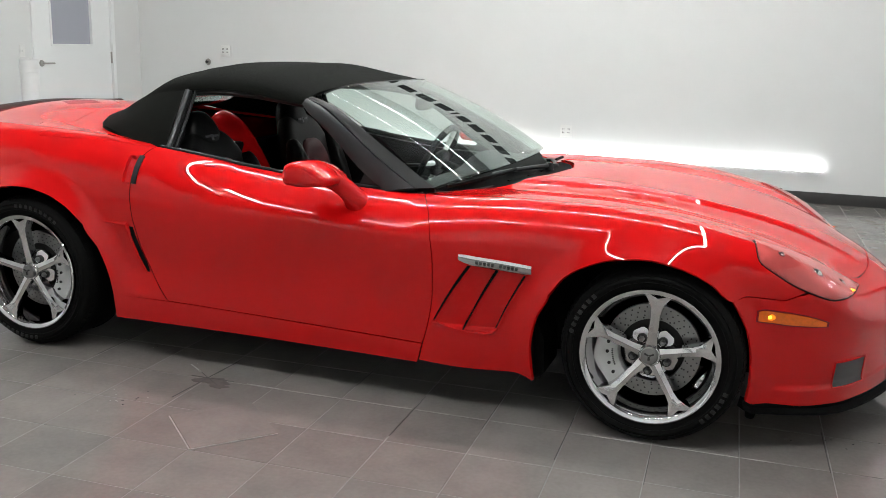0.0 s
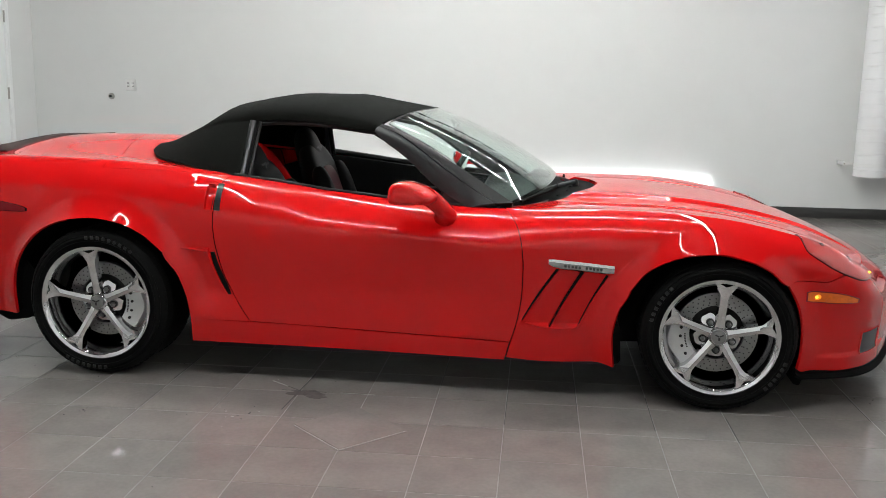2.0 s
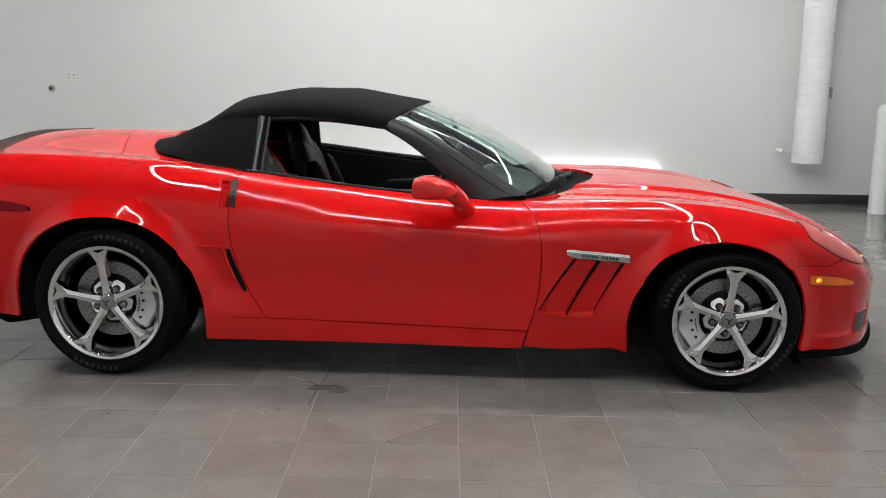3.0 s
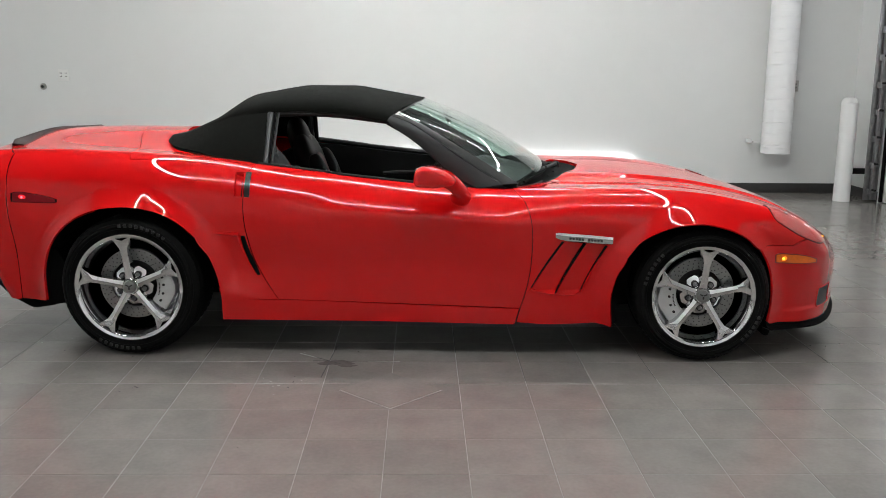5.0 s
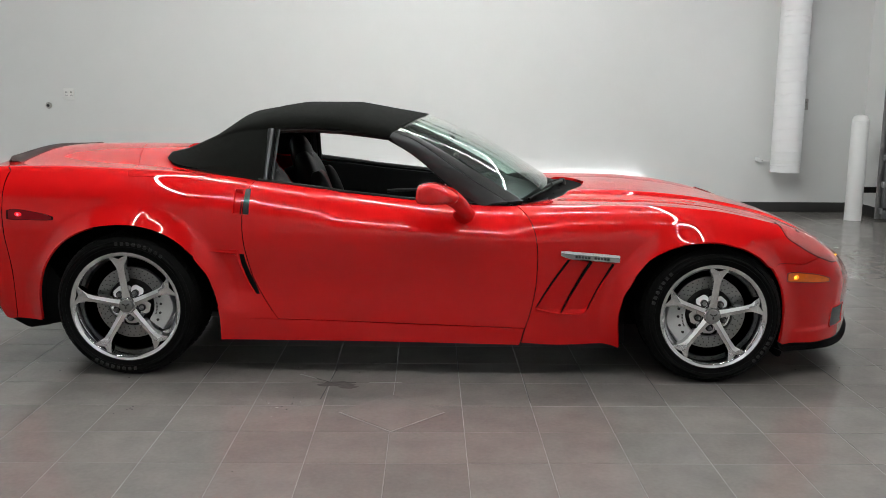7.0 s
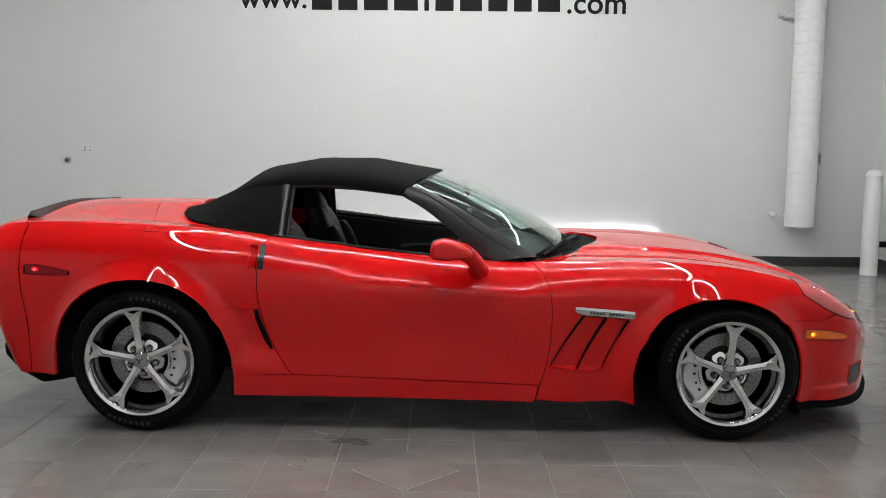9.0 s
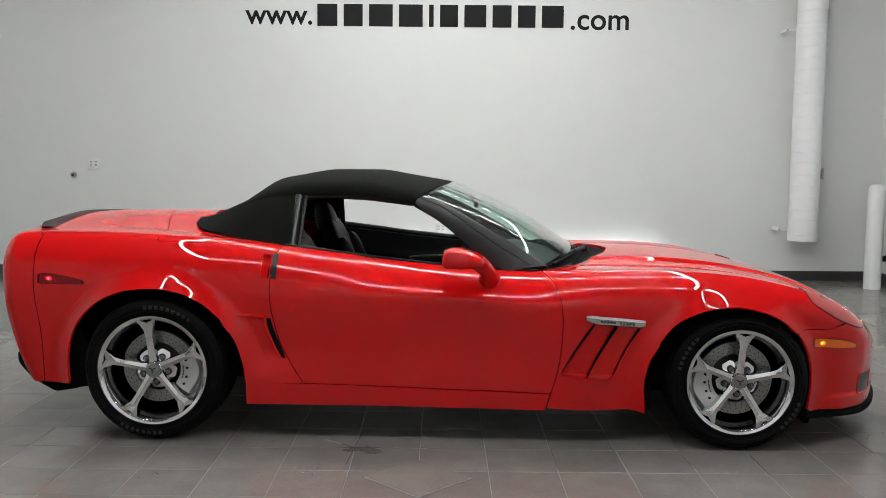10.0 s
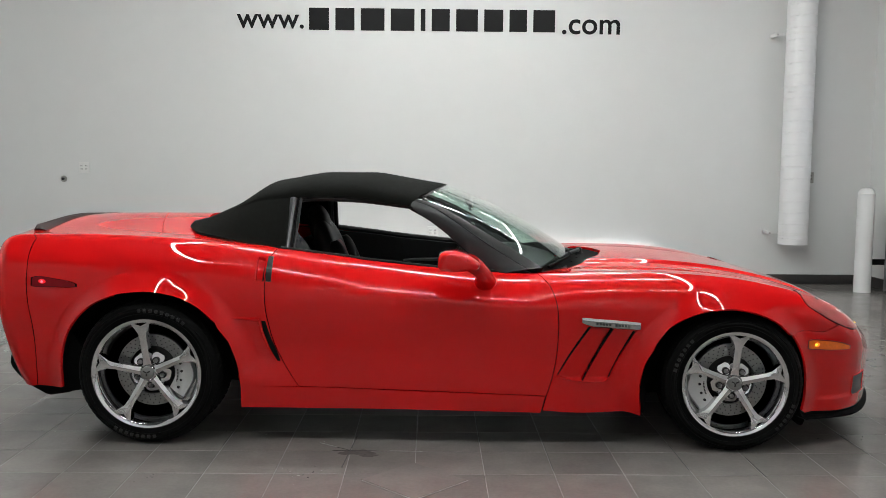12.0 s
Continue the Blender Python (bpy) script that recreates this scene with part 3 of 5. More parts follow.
def cast(origin, way, reach=2.2, steps=90):
    """Where rays from inside the body leave it."""
    o, d = np.asarray(origin, float), np.asarray(way, float)
    d = d / np.linalg.norm(d, axis=-1, keepdims=True)
    lo, hi = np.zeros(o.shape[:-1]), np.full(o.shape[:-1], reach)
    found = np.zeros(o.shape[:-1], bool)
    for k in range(1, steps + 1):
        t = reach * k / steps
        out = (body(o + d * t) > 0) & ~found
        hi[out], lo[out] = t, reach * (k - 1) / steps
        found |= out
    for _ in range(22):
        mid = (lo + hi) / 2
        out = body(o + d * mid[..., None]) > 0
        hi, lo = np.where(out, mid, hi), np.where(out, lo, mid)
    return o + d * hi[..., None]


def normal_at(p, e=0.002):
    g = np.stack([body(p + np.eye(3)[i] * e) - body(p - np.eye(3)[i] * e) for i in range(3)], -1)
    return g / np.linalg.norm(g, axis=-1, keepdims=True)


def side_points(pairs):
    """Points on the right flank at given (x, z)."""
    p = np.array([(x, -0.25, z) for x, z in pairs], float)
    return cast(p, np.tile((0, -1.0, 0), (len(p), 1)))


def top_points(pairs):
    """Points on the upper face at given (x, y)."""
    p = np.array([(x, y, 0.40) for x, y in pairs], float)
    return cast(p, np.tile((0, 0, 1.0), (len(p), 1)))


def spread(points, n):
    """n points at even steps along a polyline, smoothed through its points."""
    p = np.asarray(points, float)
    s = np.r_[0, np.cumsum(np.linalg.norm(np.diff(p, axis=0), axis=1))]
    return np.stack([curve(*zip(s, p[:, k]))(np.linspace(0, s[-1], n)) for k in range(p.shape[1])], -1)


def core(m, pull=0.35):
    return np.stack([m[..., 0], m[..., 1] * pull, np.full(m.shape[:-1], 0.46)], -1)


def core_nose(m):
    return np.stack([np.minimum(m[..., 0], 0.10 + 0.25 * m[..., 0]), m[..., 1] * 0.3, np.full(m.shape[:-1], 0.40)], -1)


def core_tail(m):
    return np.stack([np.full(m.shape[:-1], -2.9), m[..., 1] * 0.5, np.full(m.shape[:-1], 0.55)], -1)


def patch(bottom, top, left, right, nu, nv, gaps=(0, 0, 0, 0), kern=core, lift=0.0):
    """A skin over the body between four edges on it. bottom and top run the same way, left and right from bottom to top."""
    b, t, l, r = spread(bottom, nu), spread(top, nu), spread(left, nv), spread(right, nv)
    u, v = np.linspace(0, 1, nu)[:, None, None], np.linspace(0, 1, nv)[None, :, None]
    g = (1 - v) * b[:, None] + v * t[:, None] + (1 - u) * l[None] + u * r[None]
    g = g - ((1 - u) * (1 - v) * b[0] + u * (1 - v) * b[-1] + (1 - u) * v * t[0] + u * v * t[-1])
    o = kern(g)
    g = cast(o, g - o)
    for side, gap in zip(range(4), gaps):
        if gap:
            q = g if side < 2 else g.swapaxes(0, 1)
            e, i = (0, 1) if side in (0, 2) else (-1, -2)
            row, inner = (q[:, e], q[:, i]) if side < 2 else (q[:, e], q[:, i])
            d = inner - row
            ln = np.maximum(np.linalg.norm(d, axis=-1, keepdims=True), 1e-6)
            q[:, e] = row + d / ln * np.minimum(gap, 0.6 * ln)
    n = normal_at(g)
    return g + n * lift, n


GRIP = (-2.188, -2.147, 0.762, 0.864)   # pocket for the fingers behind the door: x and z


def skin(name, grid, material, parent=CAR, label="", rim=0.012, mirror=False):
    """A patch as a mesh: its face with true normals, and an edge turned inwards."""
    if isinstance(grid, list):
        whole = [skin(name, q, material, None, "", rim, mirror) for q in grid]
        bm = bmesh.new()
        norms = []
        for w in whole:
            bm.from_mesh(w.data)
            norms += [tuple(v.vector) for v in w.data.corner_normals]
            old = w.data
            bpy.data.objects.remove(w)
            bpy.data.meshes.remove(old)
        me = bpy.data.meshes.new(name)
        bm.to_mesh(me)
        bm.free()
        me.materials.append(material)
        me.normals_split_custom_set(norms)
        ob = new(name, me)
        ob.parent = parent
        if label:
            ob["label"] = label
        return ob
    g, n = grid
    nu, nv = g.shape[:2]
    verts = g.reshape(-1, 3).tolist()
    norms = n.reshape(-1, 3).tolist()
    idx = np.arange(nu * nv).reshape(nu, nv)
    faces = [(int(idx[i, j]), int(idx[i + 1, j]), int(idx[i + 1, j + 1]), int(idx[i, j + 1])) for i in range(nu - 1) for j in range(nv - 1)]
    if name == "rear_fender":
        x0, x1, z0, z1 = GRIP
        mid = (g[1:, 1:] + g[:-1, :-1] + g[1:, :-1] + g[:-1, 1:]).reshape(-1, 3) / 4
        faces = [f for f, q in zip(faces, mid) if not (x0 < q[0] < x1 and z0 < q[2] < z1)]
    c = g.reshape(-1, 3)
    fa = np.array(faces)
    lie = np.cross(c[fa[:, 1]] - c[fa[:, 0]], c[fa[:, 2]] - c[fa[:, 0]])
    if (lie * n.reshape(-1, 3)[fa[:, 0]]).sum() < 0:
        faces = [q[::-1] for q in faces]
    if rim:
        loop = [(i, 0) for i in range(nu)] + [(nu - 1, j) for j in range(1, nv)] + [(i, nv - 1) for i in range(nu - 2, -1, -1)] + [(0, j) for j in range(nv - 2, 0, -1)]
        a = len(verts)
        for i, j in loop:
            out = g[i, j] - g[min(max(i, 1), nu - 2), min(max(j, 1), nv - 2)]
            out = out / max(np.linalg.norm(out), 1e-6)
            verts += [g[i, j].tolist(), (g[i, j] - n[i, j] * rim).tolist()]
            norms += [out.tolist(), out.tolist()]
        k = len(loop)
        for q in range(k):
            r = (q + 1) % k
            faces.append((a + 2 * q, a + 2 * q + 1, a + 2 * r + 1, a + 2 * r))
    if mirror:
        verts = [(x, -y, z) for x, y, z in verts]
        norms = [(x, -y, z) for x, y, z in norms]
        faces = [q[::-1] for q in faces]
    me = bpy.data.meshes.new(name)
    me.from_pydata(verts, [], faces)
    me.materials.append(material)
    for p in me.polygons:
        p.use_smooth = True
    me.normals_split_custom_set_from_vertices(norms)
    ob = new(name, me)
    ob.parent = parent
    if label:
        ob["label"] = label
    return ob


def join(*grids):
    return list(grids)


def both(name, grid, material, parent=CAR, label="", **kw):
    return [skin(name, grid, material, parent, label, mirror=m, **kw) for m in (False, True)]


GAP_W = 0.0019
# edges of the panels on the right flank, (x, z), and on top, (x, y)
DOOR_REAR = side_points([(-1.992, 0.272), (-2.03, 0.33), (-2.069, 0.395), (-2.105, 0.475), (-2.125, 0.551), (-2.140, 0.63), (-2.145, 0.707), (-2.142, 0.79), (-2.132, 0.86)])
DOOR_FRONT = side_points([(-0.850, 0.242), (-0.833, 0.30), (-0.819, 0.362), (-0.806, 0.46), (-0.803, 0.57), (-0.813, 0.673), (-0.838, 0.745)])
BELT_R, BELT_F = top_points([(-2.105, -0.775)]), top_points([(-0.895, -0.785)])
BELT = top_points([(-2.105 + (2.105 - 0.895) * k / 12, -0.775 - 0.010 * k / 12) for k in range(13)])
SILL = side_points([(-2.262, 0.273), (-1.992, 0.271), (-1.421, 0.256), (-0.850, 0.241)])
REAR_ARCH = [(-2.262, 0.27), (-2.268, 0.34), (-2.303, 0.47), (-2.366, 0.574), (-2.456, 0.651), (-2.559, 0.696), (-2.676, 0.713), (-2.793, 0.703), (-2.912, 0.663), (-3.006, 0.591), (-3.074, 0.485), (-3.099, 0.379), (-3.105, 0.25)]
FRONT_ARCH = [(-0.418, 0.155), (-0.430, 0.29), (-0.413, 0.395), (-0.365, 0.499), (-0.304, 0.577), (-0.230, 0.624), (-0.131, 0.657), (-0.031, 0.666), (0.083, 0.646), (0.185, 0.600), (0.258, 0.545)]
NOSE_ARCH = [(0.330, 0.185), (0.338, 0.26), (0.336, 0.329), (0.318, 0.432), (0.290, 0.495), (0.258, 0.545)]
SHOULDER = top_points([(-3.247, -0.80), (-3.0, -0.815), (-2.7, -0.815), (-2.4, -0.80), (-2.105, -0.775)])
TAIL_SEAM = side_points([(-3.235, 0.25), (-3.229, 0.477), (-3.246, 0.662), (-3.251, 0.767), (-3.252, 0.86)])
HOOD_SIDE = top_points([(-0.895, -0.765), (-0.6, -0.755), (-0.3, -0.745), (0.0, -0.735), (0.25, -0.705), (0.45, -0.64), (0.60, -0.55)])
NOSE_SEAM = np.r_[side_points([(0.258, 0.547), (0.300, 0.562), (0.343, 0.560), (0.414, 0.556), (0.46, 0.572)]), top_points([(0.585, -0.62), (0.60, -0.55)])]
HOOD_FRONT = top_points([(0.60, -0.55), (0.68, -0.40), (0.725, -0.20), (0.735, 0.0)])
HOOD_BACK = top_points([(-0.895, -0.765), (-0.79, -0.66), (-0.635, -0.40), (-0.53, -0.2), (-0.49, 0.0)])

# panels
g3 = GAP_W
doors = both("door", patch(side_points([(-1.992 + 1.142 * k / 8, 0.2715 - 0.0295 * k / 8) for k in range(9)]), BELT, np.r_[DOOR_REAR, BELT_R], np.r_[DOOR_FRONT, BELT_F], 90, 60, (g3, g3, g3, g3)), RED)
# each fender is laid in two sheets that meet above the arch with no joint
LEG_F = np.r_[side_points(FRONT_ARCH[:4]), side_points([(-0.352, 0.58), (-0.342, 0.66), (-0.335, 0.72)])]
fenders = both("front_fender", join(
    patch(side_points([(-0.867, 0.172), (-0.65, 0.163), (-0.418, 0.155)]), HOOD_SIDE[:3], np.r_[side_points([(-0.867, 0.172)]), DOOR_FRONT, BELT_F], np.r_[LEG_F, HOOD_SIDE[2:3]], 130, 170, (0, g3, g3, 0)),
    patch(np.r_[side_points(FRONT_ARCH[3:]), NOSE_SEAM[1:-2]], HOOD_SIDE[2:], np.r_[LEG_F[3:], HOOD_SIDE[2:3]], NOSE_SEAM[-3:], 110, 60, (0, g3, 0, g3))), RED)
LEG_R = np.r_[side_points(REAR_ARCH[:4]), side_points([(-2.385, 0.68), (-2.395, 0.78), (-2.40, 0.85)]), SHOULDER[3:4]]
quarters = both("rear_fender", join(
    patch(side_points([(-1.997, 0.275), (-2.13, 0.274), (-2.262, 0.272)]), SHOULDER[:2:-1], np.r_[DOOR_REAR, BELT_R], LEG_R, 50, 90, (0, g3, g3, 0)),
    patch(np.r_[side_points(REAR_ARCH[3:]), side_points([(-3.17, 0.245), (-3.235, 0.25)])], SHOULDER[3::-1], LEG_R[3:], np.r_[TAIL_SEAM, SHOULDER[:1]], 120, 70, (0, 0, 0, g3))), RED)
rockers = both("rocker_panel", patch(side_points([(-2.262, 0.168), (-1.8, 0.167), (-1.3, 0.164), (-0.873, 0.160)]), SILL, side_points([(-2.262, 0.168), (-2.262, 0.273)]),
                                     side_points([(-0.873, 0.160), (-0.852, 0.241)]), 60, 8, (0, g3, 0, g3)), RED)
nose_low = cast(np.array([(0.1 + 0.15 * k / 8, -0.5 * (1 - k / 8), 0.17) for k in range(9)]), np.array([(math.sin(a), -math.cos(a), 0) for a in np.linspace(radians(36), radians(90), 9)]))
nose_low = np.r_[side_points([(0.330, 0.185)]), nose_low]
nose_mid = cast(np.array([(0.4, 0, 0.30)] * 5), np.array([(math.cos(a), 0, math.sin(a)) for a in np.linspace(radians(-14), radians(38), 5)]))
bumpers = both("front_bumper", patch(nose_low, np.r_[NOSE_SEAM, HOOD_FRONT[1:]], side_points(NOSE_ARCH), np.r_[nose_low[-1:], nose_mid[1:], HOOD_FRONT[-1:]], 90, 60, (0, g3, 0, 0), core_nose), RED)
hood = both("hood", patch(HOOD_SIDE, np.array(top_points([(-0.49 + 1.225 * k / 10, 0.0) for k in range(11)])), HOOD_BACK, HOOD_FRONT, 110, 60, (g3, 0, g3, g3)), RED)
tail_low = cast(np.array([(-2.95, -0.55 * (1 - k / 6), 0.27) for k in range(7)]), np.array([(-math.sin(a), -math.cos(a), 0) for a in np.linspace(radians(60), radians(90), 7)]))
tail_low = np.r_[side_points([(-3.235, 0.25)]), tail_low]
TRUNK_BACK = top_points([(-3.247, -0.80), (-3.30, -0.70), (-3.37, -0.4), (-3.39, 0.0)])
tail_mid = cast(np.array([(-3.0, 0, 0.5)] * 6), np.array([(-math.cos(a), 0, math.sin(a)) for a in np.linspace(radians(-25), radians(48), 6)]))
rear_bumpers = both("rear_bumper", patch(tail_low, TRUNK_BACK, np.r_[TAIL_SEAM, SHOULDER[:1]], np.r_[tail_low[-1:], tail_mid[1:], TRUNK_BACK[-1:]], 60, 60, (0, g3, g3, 0), core_tail), RED)
DECK_SEAM = top_points([(-2.695, -0.815), (-2.705, -0.69), (-2.80, -0.32), (-2.87, 0.0)])
trunk = both("trunk_lid", patch(top_points([(-3.247, -0.80), (-3.0, -0.815), (-2.695, -0.815)]), top_points([(-3.39, 0), (-3.1, 0), (-2.87, 0)]), TRUNK_BACK, DECK_SEAM, 50, 50, (0, 0, g3, g3)), RED)
tonneau = both("tonneau_cover", patch(top_points([(-2.695, -0.815), (-2.4, -0.80), (-2.11, -0.775)]), top_points([(-2.87, 0), (-2.74, 0), (-2.62, 0)]), DECK_SEAM,
                                      top_points([(-2.11, -0.775), (-2.28, -0.68), (-2.42, -0.60), (-2.54, -0.45), (-2.60, -0.2), (-2.62, 0)]), 50, 50, (g3, 0, g3, 0)), RED)


# ---- seams, wells and underside ----
def ribbon(name, points, width, material, depth=0.009, parent=CAR, label="", mirror=True):
    """A narrow strip let in under a joint of the skin."""
    p = spread(points, max(16, 5 * len(points)))
    o = core(p)
    p = cast(o, p - o)
    n = normal_at(p)
    t = np.gradient(p, axis=0)
    s = np.cross(t, n)
    s = s / np.linalg.norm(s, axis=-1, keepdims=True) * width / 2
    p = p - n * depth
    for m in ((1, -1) if mirror else (1,)):
        bm = bmesh.new()
        rows = [[bm.verts.new((v[0], v[1] * m, v[2])) for v in (p[i] - s[i], p[i] + s[i], p[i] + s[i] - n[i] * 0.004, p[i] - s[i] - n[i] * 0.004)] for i in range(len(p))]
        for a, b in zip(rows, rows[1:]):
            for k in range(4):
                bm.faces.new((a[k], a[(k + 1) % 4], b[(k + 1) % 4], b[k]))
        part(name, bm, material, parent, label)


ribbon("seam_rubber", np.r_[DOOR_REAR, BELT_R], 0.03, GAP)
ribbon("seam_rubber", np.r_[side_points([(-0.867, 0.172)]), DOOR_FRONT, BELT_F], 0.03, GAP)
ribbon("seam_rubber", SILL, 0.026, GAP)
ribbon("seam_rubber", HOOD_SIDE, 0.026, GAP)
ribbon("seam_rubber", NOSE_SEAM, 0.026, GAP)
ribbon("seam_rubber", HOOD_FRONT, 0.026, GAP)
ribbon("seam_rubber", np.r_[TAIL_SEAM, SHOULDER[:1]], 0.026, GAP)
ribbon("seam_rubber", SHOULDER[2:], 0.026, GAP)
ribbon("seam_rubber", DECK_SEAM, 0.026, GAP)
ribbon("seam_rubber", TRUNK_BACK, 0.026, GAP)


def well(name, arch, inner, drop):
    """The dark lining of a wheel arch, from the lip to the inner wall."""
    lip = spread(side_points(arch), 70)
    lip = side_points([(p[0], p[2]) for p in lip])
    for m in (1, -1):
        bm = bmesh.new()
        a = [bm.verts.new((x, (y + 0.006) * m, z)) for x, y, z in lip]
        mid = [bm.verts.new((x, (y + 0.12) * m, z + 0.025)) for x, y, z in lip]
        b = [bm.verts.new((x, inner * m, z + 0.02)) for x, y, z in lip]
        for p, q in ((a, mid), (mid, b)):
            for i in range(len(a) - 1):
                bm.faces.new((p[i], p[i + 1], q[i + 1], q[i]))
        bm.faces.new(b)
        part(name, bm, WELL, CAR, "black wheel arch liner")


FULL_FRONT = FRONT_ARCH[:-1] + [(0.262, 0.543), (0.290, 0.495), (0.318, 0.432), (0.336, 0.329), (0.335, 0.20)]
FULL_REAR = [(-2.262, 0.175)] + REAR_ARCH[:-1] + [(-3.105, 0.25)]
well("wheel_well", FULL_FRONT, -0.56, 0.1)
well("wheel_well", FULL_REAR, -0.52, 0.1)
for m in (1, -1):
    # black flaps at the arches' lower ends
    part("mud_flap", prism(rounded([(-3.10, 0.215), (-2.985, 0.235), (-3.02, 0.42), (-3.085, 0.52), (-3.12, 0.45)], 0.03), 0.25 * m, "Y", -0.845 * m), WELL, CAR, "black rubber flap behind the wheel")
    part("mud_flap", prism(rounded([(-0.425, 0.150), (-0.385, 0.165), (-0.39, 0.30), (-0.425, 0.38)], 0.015), 0.22 * m, "Y", -0.85 * m), WELL, CAR, "black rubber flap before the sill")
    part("air_deflector", prism(rounded([(0.33, 0.10), (0.36, 0.095), (0.39, 0.2), (0.34, 0.22)], 0.012), 0.30 * m, "Y", -0.80 * m), WELL, CAR, "black rubber air deflector")
part("underbody", merge(box((-2.27, -0.83, 0.16), (-0.42, 0.83, 0.20), 0.02), box((-3.30, -0.50, 0.20), (-2.2, 0.50, 0.30), 0.02), box((-0.5, -0.53, 0.17), (0.62, 0.53, 0.24), 0.02)), WELL, CAR, "black underbody tray")
part("rear_valance", prism(rounded([(-3.22, 0.18), (-3.10, 0.20), (-3.10, 0.30), (-3.40, 0.38), (-3.40, 0.32), (-3.33, 0.24)], 0.02), 1.56, "Y", -0.78), WELL, CAR, "black lower valance")

# front splitter
sp = spread(np.r_[side_points([(0.322, 0.19)]), nose_low], 26)
for m in (1, -1):
    bm = bmesh.new()
    rows = []
    for i, p in enumerate(sp):
        n = normal_at(p[None])[0]
        n = n / np.linalg.norm(n[:2])
        k = min(1.0, 0.25 + i / 9)
        prof = [(-0.02, 0.01), (-0.004, 0.0), (-0.004, -0.014), (0.016 * k, -0.026), (0.015 * k, -0.034), (-0.03, -0.030)]
        rows.append([bm.verts.new((p[0] + n[0] * o, (p[1] + n[1] * o) * m, p[2] + h)) for o, h in prof])
    for a, b in zip(rows, rows[1:]):
        for k in range(len(a)):
            bm.faces.new((a[k], a[(k + 1) % 6], b[(k + 1) % 6], b[k]))
    bm.faces.new(rows[0])
    part("front_splitter", bm, GAP, CAR, "black plastic lip under the nose")

# ---- soft top, windscreen and pillars ----
ROOF_Z = curve((-2.64, 0.985), (-2.554, 1.008), (-2.448, 1.060), (-2.357, 1.106), (-2.31, 1.146), (-2.262, 1.182), (-2.225, 1.203), (-2.18, 1.212), (-2.09, 1.227), (-2.02, 1.239), (-1.985, 1.2445), (-1.83, 1.245), (-1.725, 1.2455), (-1.695, 1.242), (-1.60, 1.226), (-1.494, 1.208), (-1.39, 1.191), (-1.33, 1.180))
RAIL_A = curve((-2.12, 0.588), (-1.9, 0.602), (-1.6, 0.612), (-1.40, 0.612))
RAIL_Z = curve((-2.12, 1.124), (-1.92, 1.138), (-1.75, 1.133), (-1.636, 1.122), (-1.486, 1.104), (-1.40, 1.098))
BOW = curve((-2.12, 0.0), (-1.85, 0.0), (-1.6, 0.05), (-1.345, 0.13))
BASE_A = curve((-2.60, 0.46), (-2.545, 0.572), (-2.50, 0.612), (-2.41, 0.664), (-2.27, 0.715), (-2.09, 0.752))
BASE_Z = curve((-2.60, 0.968), (-2.545, 0.952), (-2.41, 0.936), (-2.27, 0.912), (-2.09, 0.886))
EDGE_A = curve((-2.60, 0.36), (-2.5, 0.47), (-2.35, 0.535), (-2.22, 0.568), (-2.09, 0.588))
EDGE_Z = curve((-2.60, 0.992), (-2.5, 1.010), (-2.35, 1.072), (-2.22, 1.112), (-2.09, 1.126))


def roof_arc(a0, z0, zc, t, soft=0.0):
    """The fabric's crown: from the edge (a0, z0) over to the middle at height zc."""
    ang = t * math.pi / 2
    return a0 * np.cos(ang) ** (0.74 + 0.24 * soft), z0 + (zc - 0.006 - z0) * np.sin(ang) ** (0.78 + 0.24 * soft)


def sheet(name, rows, material, parent, label="", thick=0.006, hole=None, smooth=40.0):
    """A sheet with thickness through a grid of points."""
    bm = bmesh.new()
    g = np.asarray(rows, float)
    du, dv = np.gradient(g, axis=0), np.gradient(g, axis=1)
    n = np.cross(du, dv)
    n = n / np.maximum(np.linalg.norm(n, axis=-1, keepdims=True), 1e-9)
    top = [[bm.verts.new(p) for p in r] for r in g]
    low = [[bm.verts.new(p) for p in r] for r in g - n * thick]
    nu, nv = g.shape[:2]
    for i in range(nu - 1):
        for j in range(nv - 1):
            if hole and hole(g[i][j]) and hole(g[i + 1][j + 1]):
                continue
            bm.faces.new((top[i][j], top[i + 1][j], top[i + 1][j + 1], top[i][j + 1]))
            bm.faces.new((low[i][j], low[i][j + 1], low[i + 1][j + 1], low[i + 1][j]))
    edge = [(i, 0) for i in range(nu)] + [(nu - 1, j) for j in range(1, nv)] + [(i, nv - 1) for i in range(nu - 2, -1, -1)] + [(0, j) for j in range(nv - 2, 0, -1)]
    for a, b in zip(edge, edge[1:] + edge[:1]):
        bm.faces.new((top[a[0]][a[1]], low[a[0]][a[1]], low[b[0]][b[1]], top[b[0]][b[1]]))
    return part(name, bm, material, parent, label, smooth)


